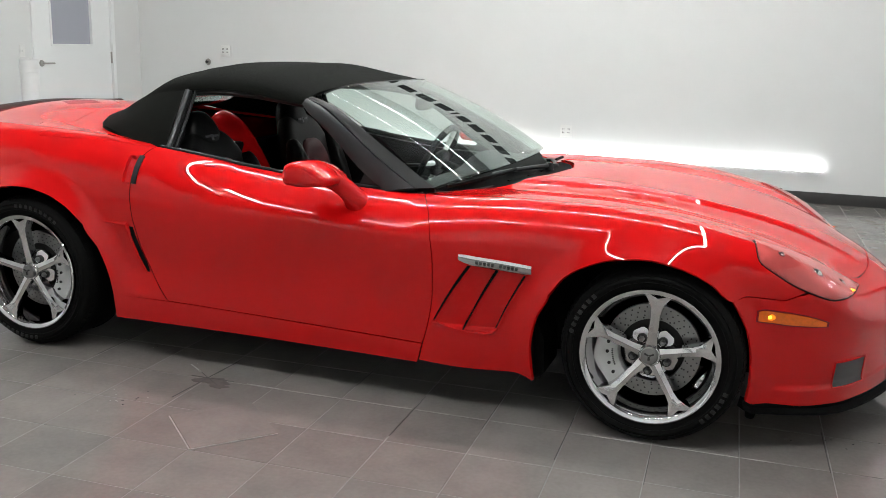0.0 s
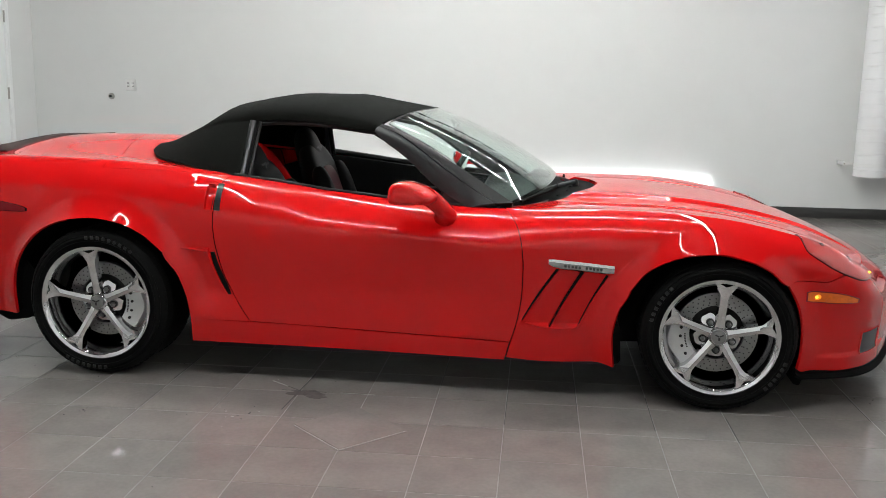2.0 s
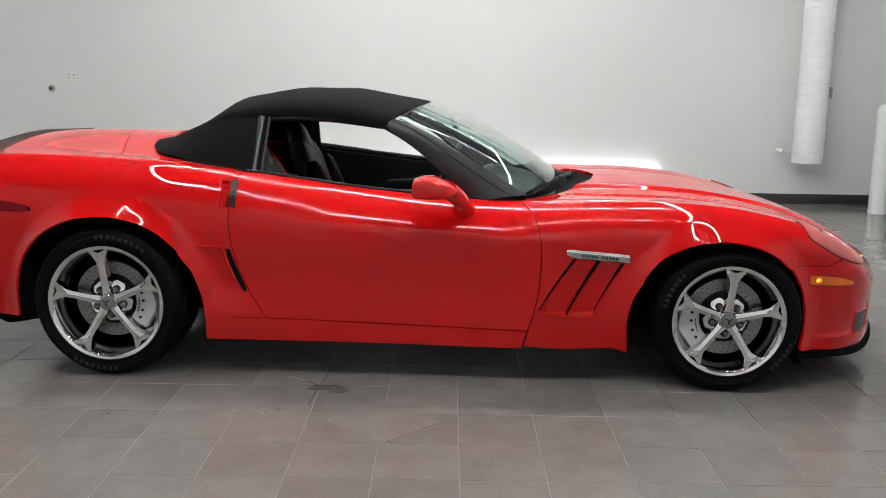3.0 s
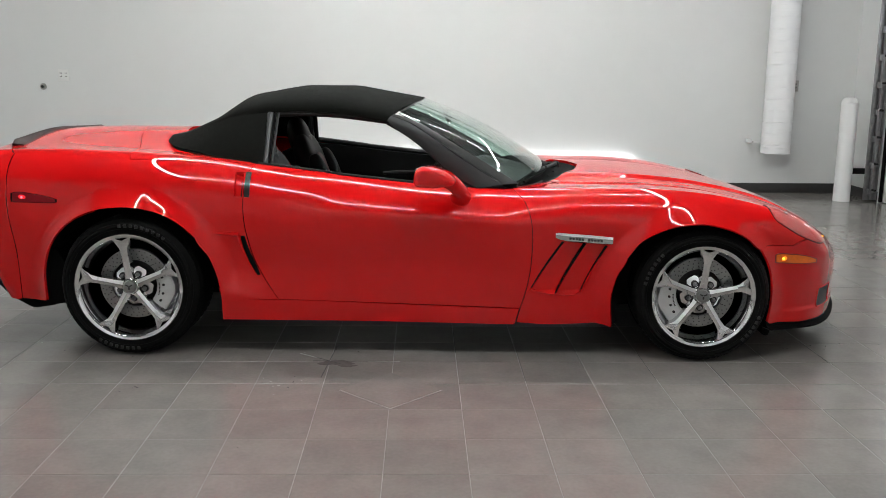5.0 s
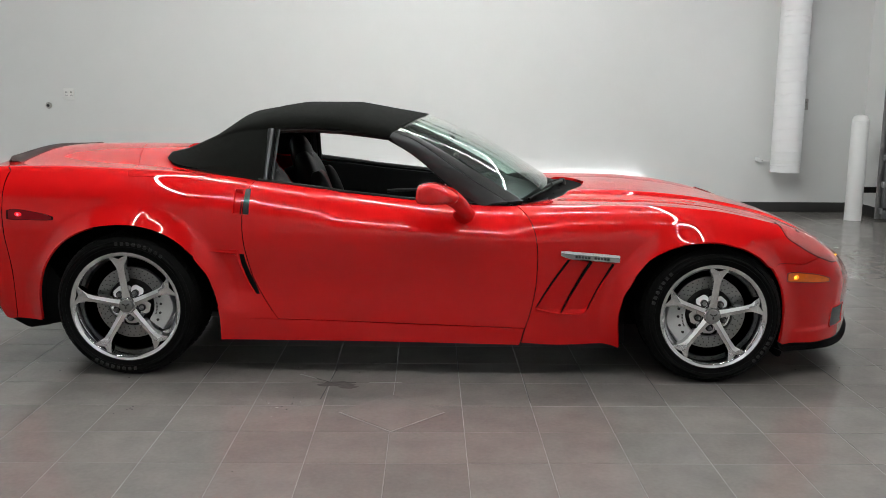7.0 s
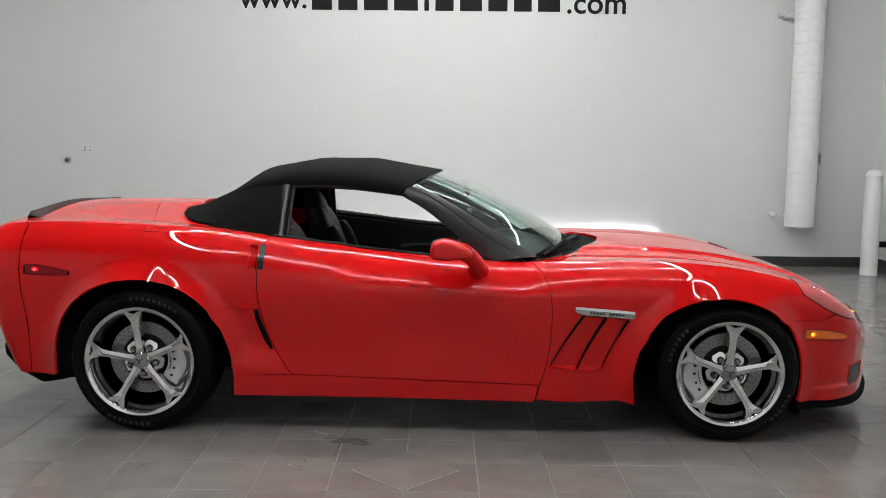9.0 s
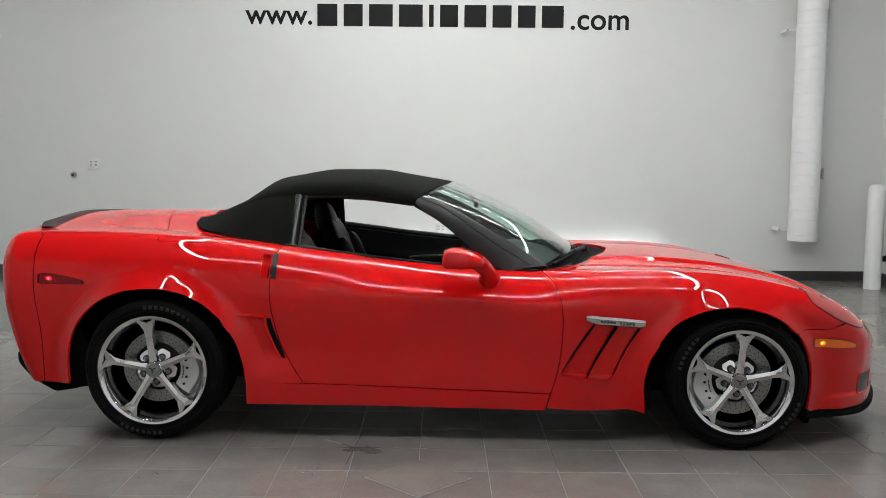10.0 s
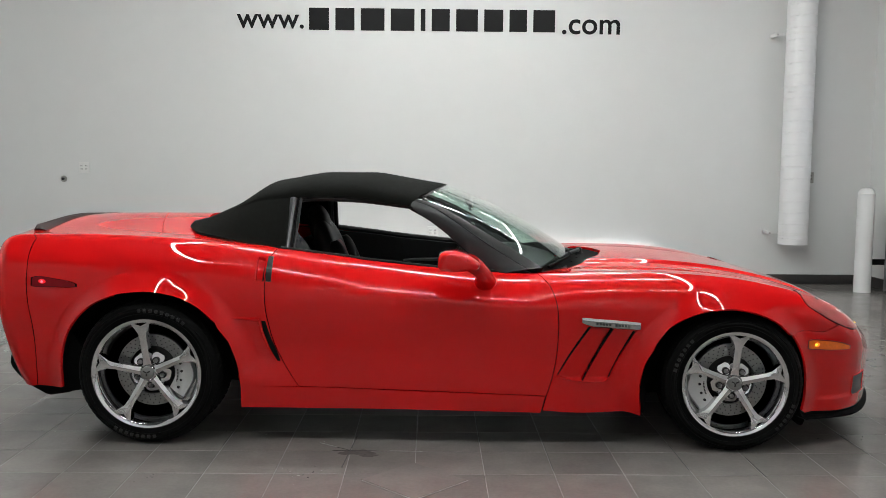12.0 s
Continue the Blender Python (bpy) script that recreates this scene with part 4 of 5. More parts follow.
top = new("soft_top")
top.parent = CAR
top["label"] = "raised black canvas soft top"
rows = []
for xc in np.linspace(-1.345, -2.09, 34):
    row = []
    for t in np.r_[0, np.linspace(0.05, 1, 22)]:
        a, z = roof_arc(RAIL_A(xc), RAIL_Z(xc - 0.0), ROOF_Z(xc), t)
        row.append((xc - BOW(xc) * (a / 0.61) ** 3, -a, z))
    rows.append(row + [(x, -y, z) for x, y, z in row[-2::-1]])
sheet("roof_canvas", rows, FABRIC, top, "black canvas", 0.012)
rows = []
for xc in np.linspace(-2.079, -2.60, 30):
    row = [((1 - s) * BASE_A(xc) + s * EDGE_A(xc) + 0.014 * math.sin(s * math.pi), (1 - s) * BASE_Z(xc) + s * EDGE_Z(xc)) for s in np.linspace(0, 0.97, 12)]
    row += [roof_arc(EDGE_A(xc), EDGE_Z(xc), ROOF_Z(xc), t, float(np.clip((-2.09 - xc) / 0.22, 0, 1))) for t in np.linspace(0, 1, 20)]
    k = np.clip((-2.30 - xc) / 0.3, 0, 1)
    pts = [(xc - 0.035 * k * (1 - (a / 0.6) ** 2), -a, z) for a, z in row]
    rows.append(pts + [(x, -y, z) for x, y, z in pts[-2::-1]])
sheet("rear_canvas", rows, FABRIC, top, "black canvas with rear quarters", 0.010, lambda p: abs(p[1]) < 0.40 and -2.54 < p[0] < -2.27)
rows = [[(x, y, z - 0.004) for x, y, z in r if abs(y) < 0.44] for r in rows if -2.58 < r[len(r) // 2][0] < -2.24]
k = min(len(r) for r in rows)
sheet("rear_window", [r[(len(r) - k) // 2:(len(r) - k) // 2 + k] for r in rows], REAR_PANE, top, "clear rear window pane", 0.004)
# rubber weather strip and drip rail along the roof's lower edge
for m in (1, -1):
    part("rail_seal", tube([(x, -(RAIL_A(x) - 0.006) * m, RAIL_Z(x) - 0.010) for x in np.linspace(-2.09, -1.47, 24)], 0.013, 8), TRIM, top, "black rubber roof rail seal")
    part("hem", tube([(x, -(BASE_A(x) + 0.002) * m, BASE_Z(x) - 0.004) for x in np.linspace(-2.09, -2.58, 24)], 0.007, 8), FABRIC, top)
    part("stitched_seam", tube([(x - BOW(x) * 0.40, -0.45 * m, float(RAIL_Z(x) + (ROOF_Z(x) - RAIL_Z(x)) * math.sin(math.acos((0.45 / RAIL_A(x)) ** (1 / 0.74))) ** 0.78) - 0.004) for x in np.linspace(-2.05, -1.40, 26)], 0.003, 6), FABRIC, top)


def glass_low(a):
    s = a / 0.74
    return np.array((-0.70 - 0.075 * s ** 2 - 0.110 * s ** 8, -a, 0.868 - 0.012 * s ** 2 - 0.054 * s ** 8))


def glass_high(a):
    s = a / 0.585
    return np.array((-1.338 - 0.050 * s ** 2 - 0.055 * s ** 8, -a, 1.186 - 0.010 * s ** 2 - 0.042 * s ** 8))


rows = []
for s in np.linspace(-1, 1, 41):
    row = []
    for t in np.linspace(0, 1, 22):
        p = (1 - t) * glass_low(abs(s) * 0.74) + t * glass_high(abs(s) * 0.585)
        p = p + np.array((0.016, 0, 0.020)) * math.sin(t * math.pi)
        row.append((p[0], p[1] * (1 if s < 0 else -1), p[2]))
    rows.append(row)
ws = sheet("windshield", rows, WINDSHIELD, CAR, "green-tinted curved windshield", 0.005)
ws.visible_shadow = False
part("header_trim", tube([tuple(glass_high(abs(s) * 0.57) * np.array((1, 1 if s < 0 else -1, 1)) + np.array((-0.002, 0, -0.002))) for s in np.linspace(-1, 1, 31)], 0.0045, 8), TRIM, CAR, "black windshield header")
for m in (1, -1):
    # pillar between the glass edge and the window opening
    U = spread([(-1.468, -0.600, 1.112), (-1.36, -0.632, 1.070), (-1.18, -0.683, 0.978), (-1.02, -0.722, 0.890), (-0.872, -0.752, 0.800)], 30)
    L = spread([(-1.490, -0.612, 1.092), (-1.40, -0.645, 1.045), (-1.332, -0.668, 0.998), (-1.182, -0.715, 0.872), (-1.052, -0.765, 0.788)], 30)
    rows = []
    for i in range(30):
        row = []
        for t in np.linspace(0, 1, 9):
            p = (1 - t) * U[i] + t * L[i] + np.array((0.0, -0.013, 0.007)) * math.sin(t * math.pi) ** 0.7 * min(1.0, 0.15 + i / 6)
            row.append((p[0], p[1] * m, p[2]))
        rows.append(row)
    sheet("windshield_pillar", [r[3:] for r in rows], PILLAR, CAR, "charcoal windshield pillar", 0.03 * m)
    sheet("pillar_cover", [[tuple(np.array(q) + np.array((0, 0.003 * m, -0.002))) for q in r[:4]] for r in rows], TRIM, CAR, "black windshield pillar cover", 0.03 * m)
    part("pillar_seal", tube([(p[0] - 0.006, (p[1] + 0.012) * m, p[2] - 0.004) for p in L], 0.011, 8), TRIM, CAR)
    part("glass_trim", tube([(p[0] + 0.004, (p[1] + 0.004) * m, p[2] + 0.004) for p in U], 0.006, 8), TRIM, CAR)
    # corner sail behind the mirror
    part("mirror_sail", prism(rounded([(-1.19, 0.800), (-0.915, 0.792), (-1.055, 0.880), (-1.13, 0.925)], 0.012), 0.014, "Y", -0.750 if m > 0 else 0.736), PILLAR, CAR, "charcoal corner panel")
    # rear edge of the window opening
    for k, (x0, w, mt) in enumerate(((-2.094, 0.034, PILLAR), (-2.060, 0.012, GAP), (-2.048, 0.014, TRIM))):
        part("window_frame", tube([(x0 + w / 2, -0.752 * m, 0.880), (x0 + w / 2 + 0.004, -0.675 * m, 1.00), (x0 + w / 2 + 0.010, -0.598 * m, 1.128)], w / 2, 8), mt, CAR, "black window frame")
    # weather strip on the belt
    part("belt_seal", tube([tuple(p * np.array((1, m, 1)) + np.array((0, 0.004 * m, 0.002))) for p in top_points([(x, -0.768 - 0.008 * (x + 2.1)) for x in np.linspace(-2.10, -0.93, 30)])], 0.007 if m > 0 else 0.016, 8), TRIM, CAR, "black rubber belt seal")

# cowl, wipers
rows = []
for s in np.linspace(-1, 1, 31):
    a = abs(s) * 0.76
    h = top_points([(float(curve((0, -0.50), (0.2, -0.54), (0.4, -0.645), (0.66, -0.80), (0.765, -0.90))(a)), -a)])[0] + np.array((0, 0, -0.012))
    g = glass_low(min(a, 0.74)) + np.array((-0.03, 0, -0.004))
    rows.append([((1 - t) * h[0] + t * g[0], -a * (1 if s < 0 else -1), (1 - t) * h[2] + t * g[2] - 0.030 * math.sin(t * math.pi)) for t in np.linspace(0, 1, 8)])
sheet("cowl", rows, GAP, CAR, "black plastic cowl", 0.01)
for k in range(9):
    a = -0.62 + k * 0.155
    part("cowl_vent", box((-0.012, -0.05, 0), (0.012, 0.05, 0.008), 0.003, m=pose(-0.63 - 0.28 * (a / 0.7) ** 2, a, 0.812 - 0.03 * abs(a), 0, -12, 24 * a)), WELL, CAR)
for pivot, tip, mid in (((-0.605, 0.02, 0.836), (-0.845, -0.66, 0.822), (-0.70, -0.28, 0.842)), ((-0.62, 0.22, 0.808), (-0.74, 0.56, 0.800), (-0.675, 0.42, 0.812))):
    w = new("wiper")
    w.parent = CAR
    w["label"] = "black windshield wiper"
    part("arm", tube(spread([pivot, mid, tip], 14).tolist(), [0.011 - 0.006 * i / 13 for i in range(14)], 8), TRIM, w)
    part("blade", tube(spread([np.array(mid) + (0.01, 0.16, 0.0), np.array(mid) + (0.012, 0, 0.003), np.array(tip) + (0.012, -0.05, -0.002)], 14).tolist(), 0.007, 6), GAP, w)
    part("pivot_cap", lathe([(0.0, 0.035), (0.014, 0.032), (0.020, 0.02), (0.022, 0.0)], 16, "Z"), TRIM, w).location = (pivot[0], pivot[1], pivot[2] - 0.02)


def blob(center, size, power=2.6, nu=28, nv=18, bend=None):
    """A rounded form: a superellipsoid."""
    bm = bmesh.new()

    def sp(v, p):
        return math.copysign(abs(v) ** (2 / p), v)
    rings = []
    for i in range(1, nv):
        la = -math.pi / 2 + math.pi * i / nv
        rings.append([])
        for k in range(nu):
            lo = k * math.tau / nu
            v = Vector((sp(math.cos(la), power) * sp(math.cos(lo), power) * size[0], sp(math.cos(la), power) * sp(math.sin(lo), power) * size[1], sp(math.sin(la), power) * size[2]))
            if bend:
                v = bend(v)
            rings[-1].append(bm.verts.new(v + Vector(center)))
    for r, q in zip(rings, rings[1:]):
        for k in range(nu):
            bm.faces.new((r[k], r[(k + 1) % nu], q[(k + 1) % nu], q[k]))
    bm.faces.new(rings[0][::-1])
    bm.faces.new(rings[-1])
    return bm


# door mirrors
for m in (1, -1):
    mir = new("door_mirror")
    mir.parent = doors[0 if m > 0 else 1]
    mir["label"] = "red rounded door mirror"

    b = bmesh.new()
    form = [(-0.096, -0.044), (-0.088, 0.036), (-0.030, 0.050), (0.045, 0.028), (0.098, -0.012), (0.090, -0.040), (0.0, -0.050)]
    rings = []
    for yy, k, dx, dz in ((-0.088, 0.55, -0.014, -0.002), (-0.086, 0.74, -0.012, -0.001), (-0.074, 0.90, -0.008, 0.0), (-0.045, 0.98, -0.003, 0.001), (0.0, 1.0, 0.0, 0.0), (0.05, 0.97, 0.006, -0.002), (0.082, 0.86, 0.014, -0.004), (0.092, 0.60, 0.020, -0.006)):
        rings.append([b.verts.new((-1.256 + dx + u * k, (-1.000 + yy) * m, 0.877 + dz + v * k)) for u, v in rounded(form, 0.030, 5)])
    for r, q in zip(rings, rings[1:]):
        for k in range(len(r)):
            b.faces.new((r[k], r[(k + 1) % len(r)], q[(k + 1) % len(r)], q[k]))
    b.faces.new(rings[0][::-1])
    b.faces.new(rings[-1])
    part("housing", b, RED, mir, smooth=50)
    arm = spread([(-1.215, -0.985, 0.868), (-1.172, -0.960, 0.838), (-1.145, -0.925, 0.800), (-1.138, -0.890, 0.770)], 14)
    bm = bmesh.new()
    rings = []
    for i, p in enumerate(arm):
        t = i / 13
        rx, rz = 0.050 - 0.018 * math.sin(t * math.pi) , 0.036 + 0.004 * t
        rings.append([bm.verts.new((p[0] + rx * math.cos(k * math.tau / 18), p[1] * m + 0.020 * math.sin(k * math.tau / 18) * m * t, p[2] + rz * math.sin(k * math.tau / 18))) for k in range(18)])
    for r, q in zip(rings, rings[1:]):
        for k in range(18):
            bm.faces.new((r[k], r[(k + 1) % 18], q[(k + 1) % 18], q[k]))
    bm.faces.new(rings[0])
    bm.faces.new(rings[-1][::-1])
    part("arm", bm, RED, mir)
    part("mirror_glass", blob((-1.335, -0.99 * m, 0.878), (0.012, 0.066, 0.032), 3.0, 20, 12), CHROME, mir, "silvered mirror glass")


# ---- cockpit ----
def seat(x, y, z):
    s = new("car_seat")
    s.parent = CAR
    s["label"] = "black leather bucket seat with dark red inserts"
    tilt = pose(x, y, z, 0, -17, 0)

    def shell(v):
        return Vector((v.x + 0.5 * v.y * v.y, v.y * (1 - 0.55 * max(0, v.z) ** 1.3), v.z))
    b = blob((0, 0, 0.32), (0.070, 0.250, 0.36), 3.0, 32, 20, shell)
    b.transform(tilt)
    part("backrest", b, LEATHER, s)
    b = blob((-0.006, 0, 0.615), (0.062, 0.128, 0.15), 2.6, 28, 18, lambda v: Vector((v.x, v.y * (1 - 1.6 * v.z), v.z)))
    b.transform(tilt)
    part("headrest", b, LEATHER, s)
    for m in (1, -1):
        b = blob((0.075, 0.205 * m, 0.27), (0.060, 0.055, 0.27), 2.6, 20, 14)
        b.transform(tilt)
        part("bolster", b, LEATHER, s)
    b = blob((0.062, 0, 0.31), (0.030, 0.145, 0.22), 3.0, 28, 16)
    b.transform(tilt)
    part("back_insert", b, RED_LEATHER, s, "dark red leather insert")
    b = blob((-1.62, y, 0.30), (0.26, 0.25, 0.09), 3.4, 32, 16)
    part("cushion", b, LEATHER, s)
    part("cushion_insert", blob((-1.60, y, 0.365), (0.20, 0.15, 0.035), 3.2, 28, 12), RED_LEATHER, s, "dark red leather insert")
    b = merge(box((-0.002, -0.05, 0.0), (0.002, -0.012, 0.010), 0.001), box((-0.002, 0.012, 0.0), (0.002, 0.05, 0.010), 0.001), box((-0.002, -0.010, -0.014), (0.002, 0.010, 0.014), 0.001))
    b.transform(tilt @ pose(0.055, 0, 0.63))
    part("embroidery", b, GREY_PLASTIC, s, "grey embroidered emblem")
    return s


seat(-1.945, -0.415, 0.295)
seat(-1.895, 0.355, 0.325)
part("tub", merge(box((-2.18, -0.80, 0.20), (-0.72, 0.80, 0.235), 0.01), box((-2.20, -0.76, 0.2), (-2.14, 0.76, 0.86), 0.02), box((-0.74, -0.74, 0.2), (-0.70, 0.74, 0.74), 0.02)), DASH, CAR, "black carpeted cabin tub")
for m in (1, -1):
    inner = [(-2.14, 0.24), (-0.80, 0.22), (-0.86, 0.786), (-1.14, 0.788), (-1.57, 0.826), (-1.83, 0.856), (-2.12, 0.884)]
    part("door_card", prism(rounded(inner, 0.01), 0.05 * m, "Y", -0.775 * m), DASH, CAR, "black door card")
    part("armrest", blob((-1.48, -0.69 * m, 0.60), (0.30, 0.05, 0.045), 3.0, 24, 12), LEATHER, CAR, "black leather armrest")
    part("door_pull", tube([(-1.62, -0.705 * m, 0.69), (-1.55, -0.69 * m, 0.70), (-1.38, -0.69 * m, 0.705), (-1.30, -0.705 * m, 0.70)], 0.010, 8), DARK_METAL, CAR)
# red waterfall panel between and behind the seats
rows = []
for y in np.linspace(-0.17, 0.15, 21):
    k = math.exp(-((y - 0.02) / 0.13) ** 2)
    rows.append([(-2.30 + 0.12 * t + 0.20 * k * t, y, 0.93 - 0.40 * t ** 1.7 + 0.06 * k) for t in np.linspace(0, 1, 14)])
sheet("waterfall_panel", rows, RED, CAR, "body-coloured panel between the seats", 0.01)
part("console", merge(box((-2.05, -0.11, 0.22), (-0.98, 0.11, 0.52), 0.05, 4), blob((-1.80, 0, 0.54), (0.20, 0.09, 0.04), 3, 20, 10)), DASH, CAR, "black centre console")
rows = []
for y in np.linspace(-0.735, 0.735, 41):
    hump = 0.045 * math.exp(-((y - 0.37) / 0.17) ** 2)
    prof = [(-0.72, 0.800), (-0.85, 0.806 + hump * 0.5), (-0.98, 0.802 + hump), (-1.06, 0.782 + hump), (-1.10, 0.735), (-1.08, 0.66), (-1.00, 0.56), (-0.95, 0.45)]
    lim = 0.10 * max(0, abs(y) - 0.45) / 0.29
    rows.append([(x - lim * 0.3, y, z - lim * 0.10) for x, z in spread(prof, 20)])
sheet("dashboard", rows, DASH, CAR, "black dashboard", 0.012)
wheel = new("steering_wheel")
wheel.parent = CAR
wheel["label"] = "black leather steering wheel"
wheel.matrix_basis = pose(-1.27, 0.37, 0.78, 0, -64, 0)
part("rim", tube([(0.185 * math.cos(a), 0.185 * math.sin(a), 0) for a in np.linspace(0, math.tau, 41)[:-1]], 0.016, 10, closed=True), LEATHER, wheel)
part("hub", blob((0, 0, -0.02), (0.075, 0.075, 0.03), 2.6, 20, 12), DASH, wheel)
for a in (0.35, math.pi - 0.35, -math.pi / 2):
    part("spoke", tube([(0.06 * math.cos(a), 0.06 * math.sin(a), -0.015), (0.18 * math.cos(a), 0.18 * math.sin(a), 0)], 0.013, 8), CALIPER, wheel, "silver spoke")
part("column", tube([(0.0, 0, -0.03), (0.02, 0, -0.22)], 0.03, 12), DASH, wheel)
part("rear_view_mirror", merge(blob((-1.20, 0.0, 1.085), (0.015, 0.115, 0.032), 3.0, 24, 12), tube([(-1.21, 0, 1.09), (-1.235, 0, 1.135)], 0.009, 8)), TRIM, CAR, "black rear-view mirror")
for m in (1, -1):
    part("seat_belt", box((-0.004, -0.022, 0), (0.004, 0.022, 0.62), 0.002, m=pose(-2.10, -0.66 * m, 0.36, -10 * m, -4, 0)), TRIM, CAR, "black seat belt")


# ---- wheels and brakes ----
def spoke_outline(r):
    """Half of a forked spoke, along u from the hub to the rim, mirrored by the caller."""
    return [(0.030, 0.021), (0.060, 0.0165), (0.62 * r, 0.0150), (0.74 * r, 0.0185), (0.86 * r, 0.034), (0.965 * r, 0.052)]


def road_wheel(name, r, R, tyre_w, caliper_deg, turn, lettered):
    w = new(name)
    w.parent = CAR
    w["label"] = "chrome five-spoke wheel with black low-profile tyre"
    hw = tyre_w / 2
    # tyre: outer face at y = 0, inner at tyre_w; the wheel's face looks to -y
    prof = [(r - 0.006, 0.020), (r + 0.008, 0.006), (r + 0.022, -0.001), ((r + R) / 2, -0.008), (R - 0.030, -0.001), (R - 0.016, 0.010), (R - 0.006, 0.026), (R - 0.001, 0.05), (R, hw),
            (R - 0.001, tyre_w - 0.05), (R - 0.006, tyre_w - 0.026), (R - 0.016, tyre_w - 0.010), (R - 0.030, tyre_w), ((r + R) / 2, tyre_w + 0.006), (r + 0.01, tyre_w - 0.006), (r - 0.006, tyre_w - 0.02)]
    tyre = part("tyre", lathe(prof, 96), RUBBER, w, "black rubber tyre")
    blocks = bmesh.new()
    for k in range(64):
        a = k * math.tau / 64
        for y0, y1, sk in ((0.022, 0.055, 0.02), (tyre_w - 0.055, tyre_w - 0.022, -0.02)):
            c = []
            for rr in (R - 0.004, R + 0.0035):
                for (yy, da) in ((y0, 0.0), (y0, 0.072), (y1, 0.072 + sk), (y1, sk)):
                    cut = 0.010 if (yy < 0.03 or yy > tyre_w - 0.03) else 0
                    c.append(blocks.verts.new(((rr - cut) * math.cos(a + da), yy, (rr - cut) * math.sin(a + da))))
            for f in ((4, 5, 6, 7), (0, 1, 5, 4), (1, 2, 6, 5), (2, 3, 7, 6), (3, 0, 4, 7)):
                blocks.faces.new([c[i] for i in f])
    part("tread", blocks, RUBBER, w, smooth=0, kind="stuff")
    rings = merge(lathe([(R - 0.030, -0.0015), (R - 0.028, -0.0045), (R - 0.026, -0.001)], 96), lathe([(r + 0.026, -0.003), (r + 0.028, -0.006), (r + 0.030, -0.003)], 96))
    part("sidewall_rib", rings, RUBBER, w)
    marks = []
    mr = (r + R) / 2 + 0.002
    for start, count in lettered:
        for k in range(count):
            a = radians(start + k * 5.2)
            marks.append(box((-0.0075, -0.0092, -0.008), (0.0075, -0.006, 0.008), 0.002, m=pose(0, 0, 0, 0, -math.degrees(a) + 90, 0) @ pose(0, 0, mr)))
    part("sidewall_mark", merge(*marks), RUBBER_MARK, w, "raised black sidewall marks", kind="stuff")
    # rim: outer lip and deep barrel
    rim = part("rim", lathe([(r - 0.012, 0.030), (r - 0.004, 0.012), (r + 0.002, 0.002), (r + 0.005, -0.003), (r + 0.003, -0.007), (r - 0.002, -0.007), (r - 0.006, -0.0045), (r - 0.011, -0.003), (r - 0.016, 0.002), (r - 0.019, 0.008), (r - 0.024, 0.020), (r - 0.036, 0.050), (r - 0.038, 0.07),
                             (r - 0.040, 0.12), (r - 0.044, tyre_w - 0.03), (r - 0.010, tyre_w - 0.02)], 96), CHROME, w, "polished chrome rim")
    half = spoke_outline(r)
    tips = [(0.992 * r, 0.058), (0.998 * r, 0.044), (0.93 * r, 0.026), (0.885 * r, 0.0)]
    outline = half + tips + [(u, -v) for u, v in tips[-2::-1]] + [(u, -v) for u, v in half[::-1]]
    for k in range(5):
        bm = bmesh.new()
        lo, hi, crown = [], [], []
        for u, v in outline:
            d = 0.010 + 0.016 * (1 - u / r) - 0.012 * (u / r)
            lo.append(bm.verts.new((u, d + 0.034, v * 1.15)))
            hi.append(bm.verts.new((u, d, v)))
        for i in range(len(outline)):
            j = (i + 1) % len(outline)
            bm.faces.new((hi[i], lo[i], lo[j], hi[j]))
        # front face raised to a soft ridge along the middle
        n = len(half)
        ridge = [bm.verts.new((u, 0.010 + 0.016 * (1 - u / r) - 0.012 * (u / r) - 0.0045, 0)) for u, v in half[:-1]]
        mid = len(half) + 3
        for i in range(n - 2):
            bm.faces.new((hi[i], hi[i + 1], ridge[i + 1], ridge[i]))
            a, b = len(outline) - 1 - i, len(outline) - 2 - i
            bm.faces.new((hi[b], hi[a], ridge[i], ridge[i + 1]))
        bm.faces.new([ridge[n - 2]] + hi[n - 2:mid + 1])
        bm.faces.new([ridge[n - 2]] + hi[mid:len(outline) - n + 2])
        bm.faces.new((hi[0], ridge[0], hi[-1]))
        bm.faces.new(lo)
        bm.transform(pose(0, 0, 0, 0, -(turn + k * 72), 0))
        part("spoke", bm, CHROME, w, "chrome forked spoke", smooth=25)
    part("hub_face", lathe([(0.0, 0.014), (0.034, 0.014), (0.040, 0.020), (0.044, 0.040), (0.044, 0.075)], 40), CHROME, w, "chrome hub")
    part("centre_cap", lathe([(0.0, -0.002), (0.022, -0.001), (0.029, 0.003), (0.031, 0.010), (0.031, 0.02)], 32), STEEL, w, "silver centre cap with a dark emblem")
    part("emblem", merge(box((-0.020, -0.0042, 0.001), (-0.003, -0.0015, 0.007), 0.001, m=pose(0, 0, 0, 0, 25, 0)), box((0.003, -0.0042, 0.001), (0.020, -0.0015, 0.007), 0.001, m=pose(0, 0, 0, 0, -25, 0)),
                         box((-0.004, -0.0042, -0.012), (0.004, -0.0015, 0.002), 0.001)), SLOT, w, "plain dark emblem bars", smooth=0)
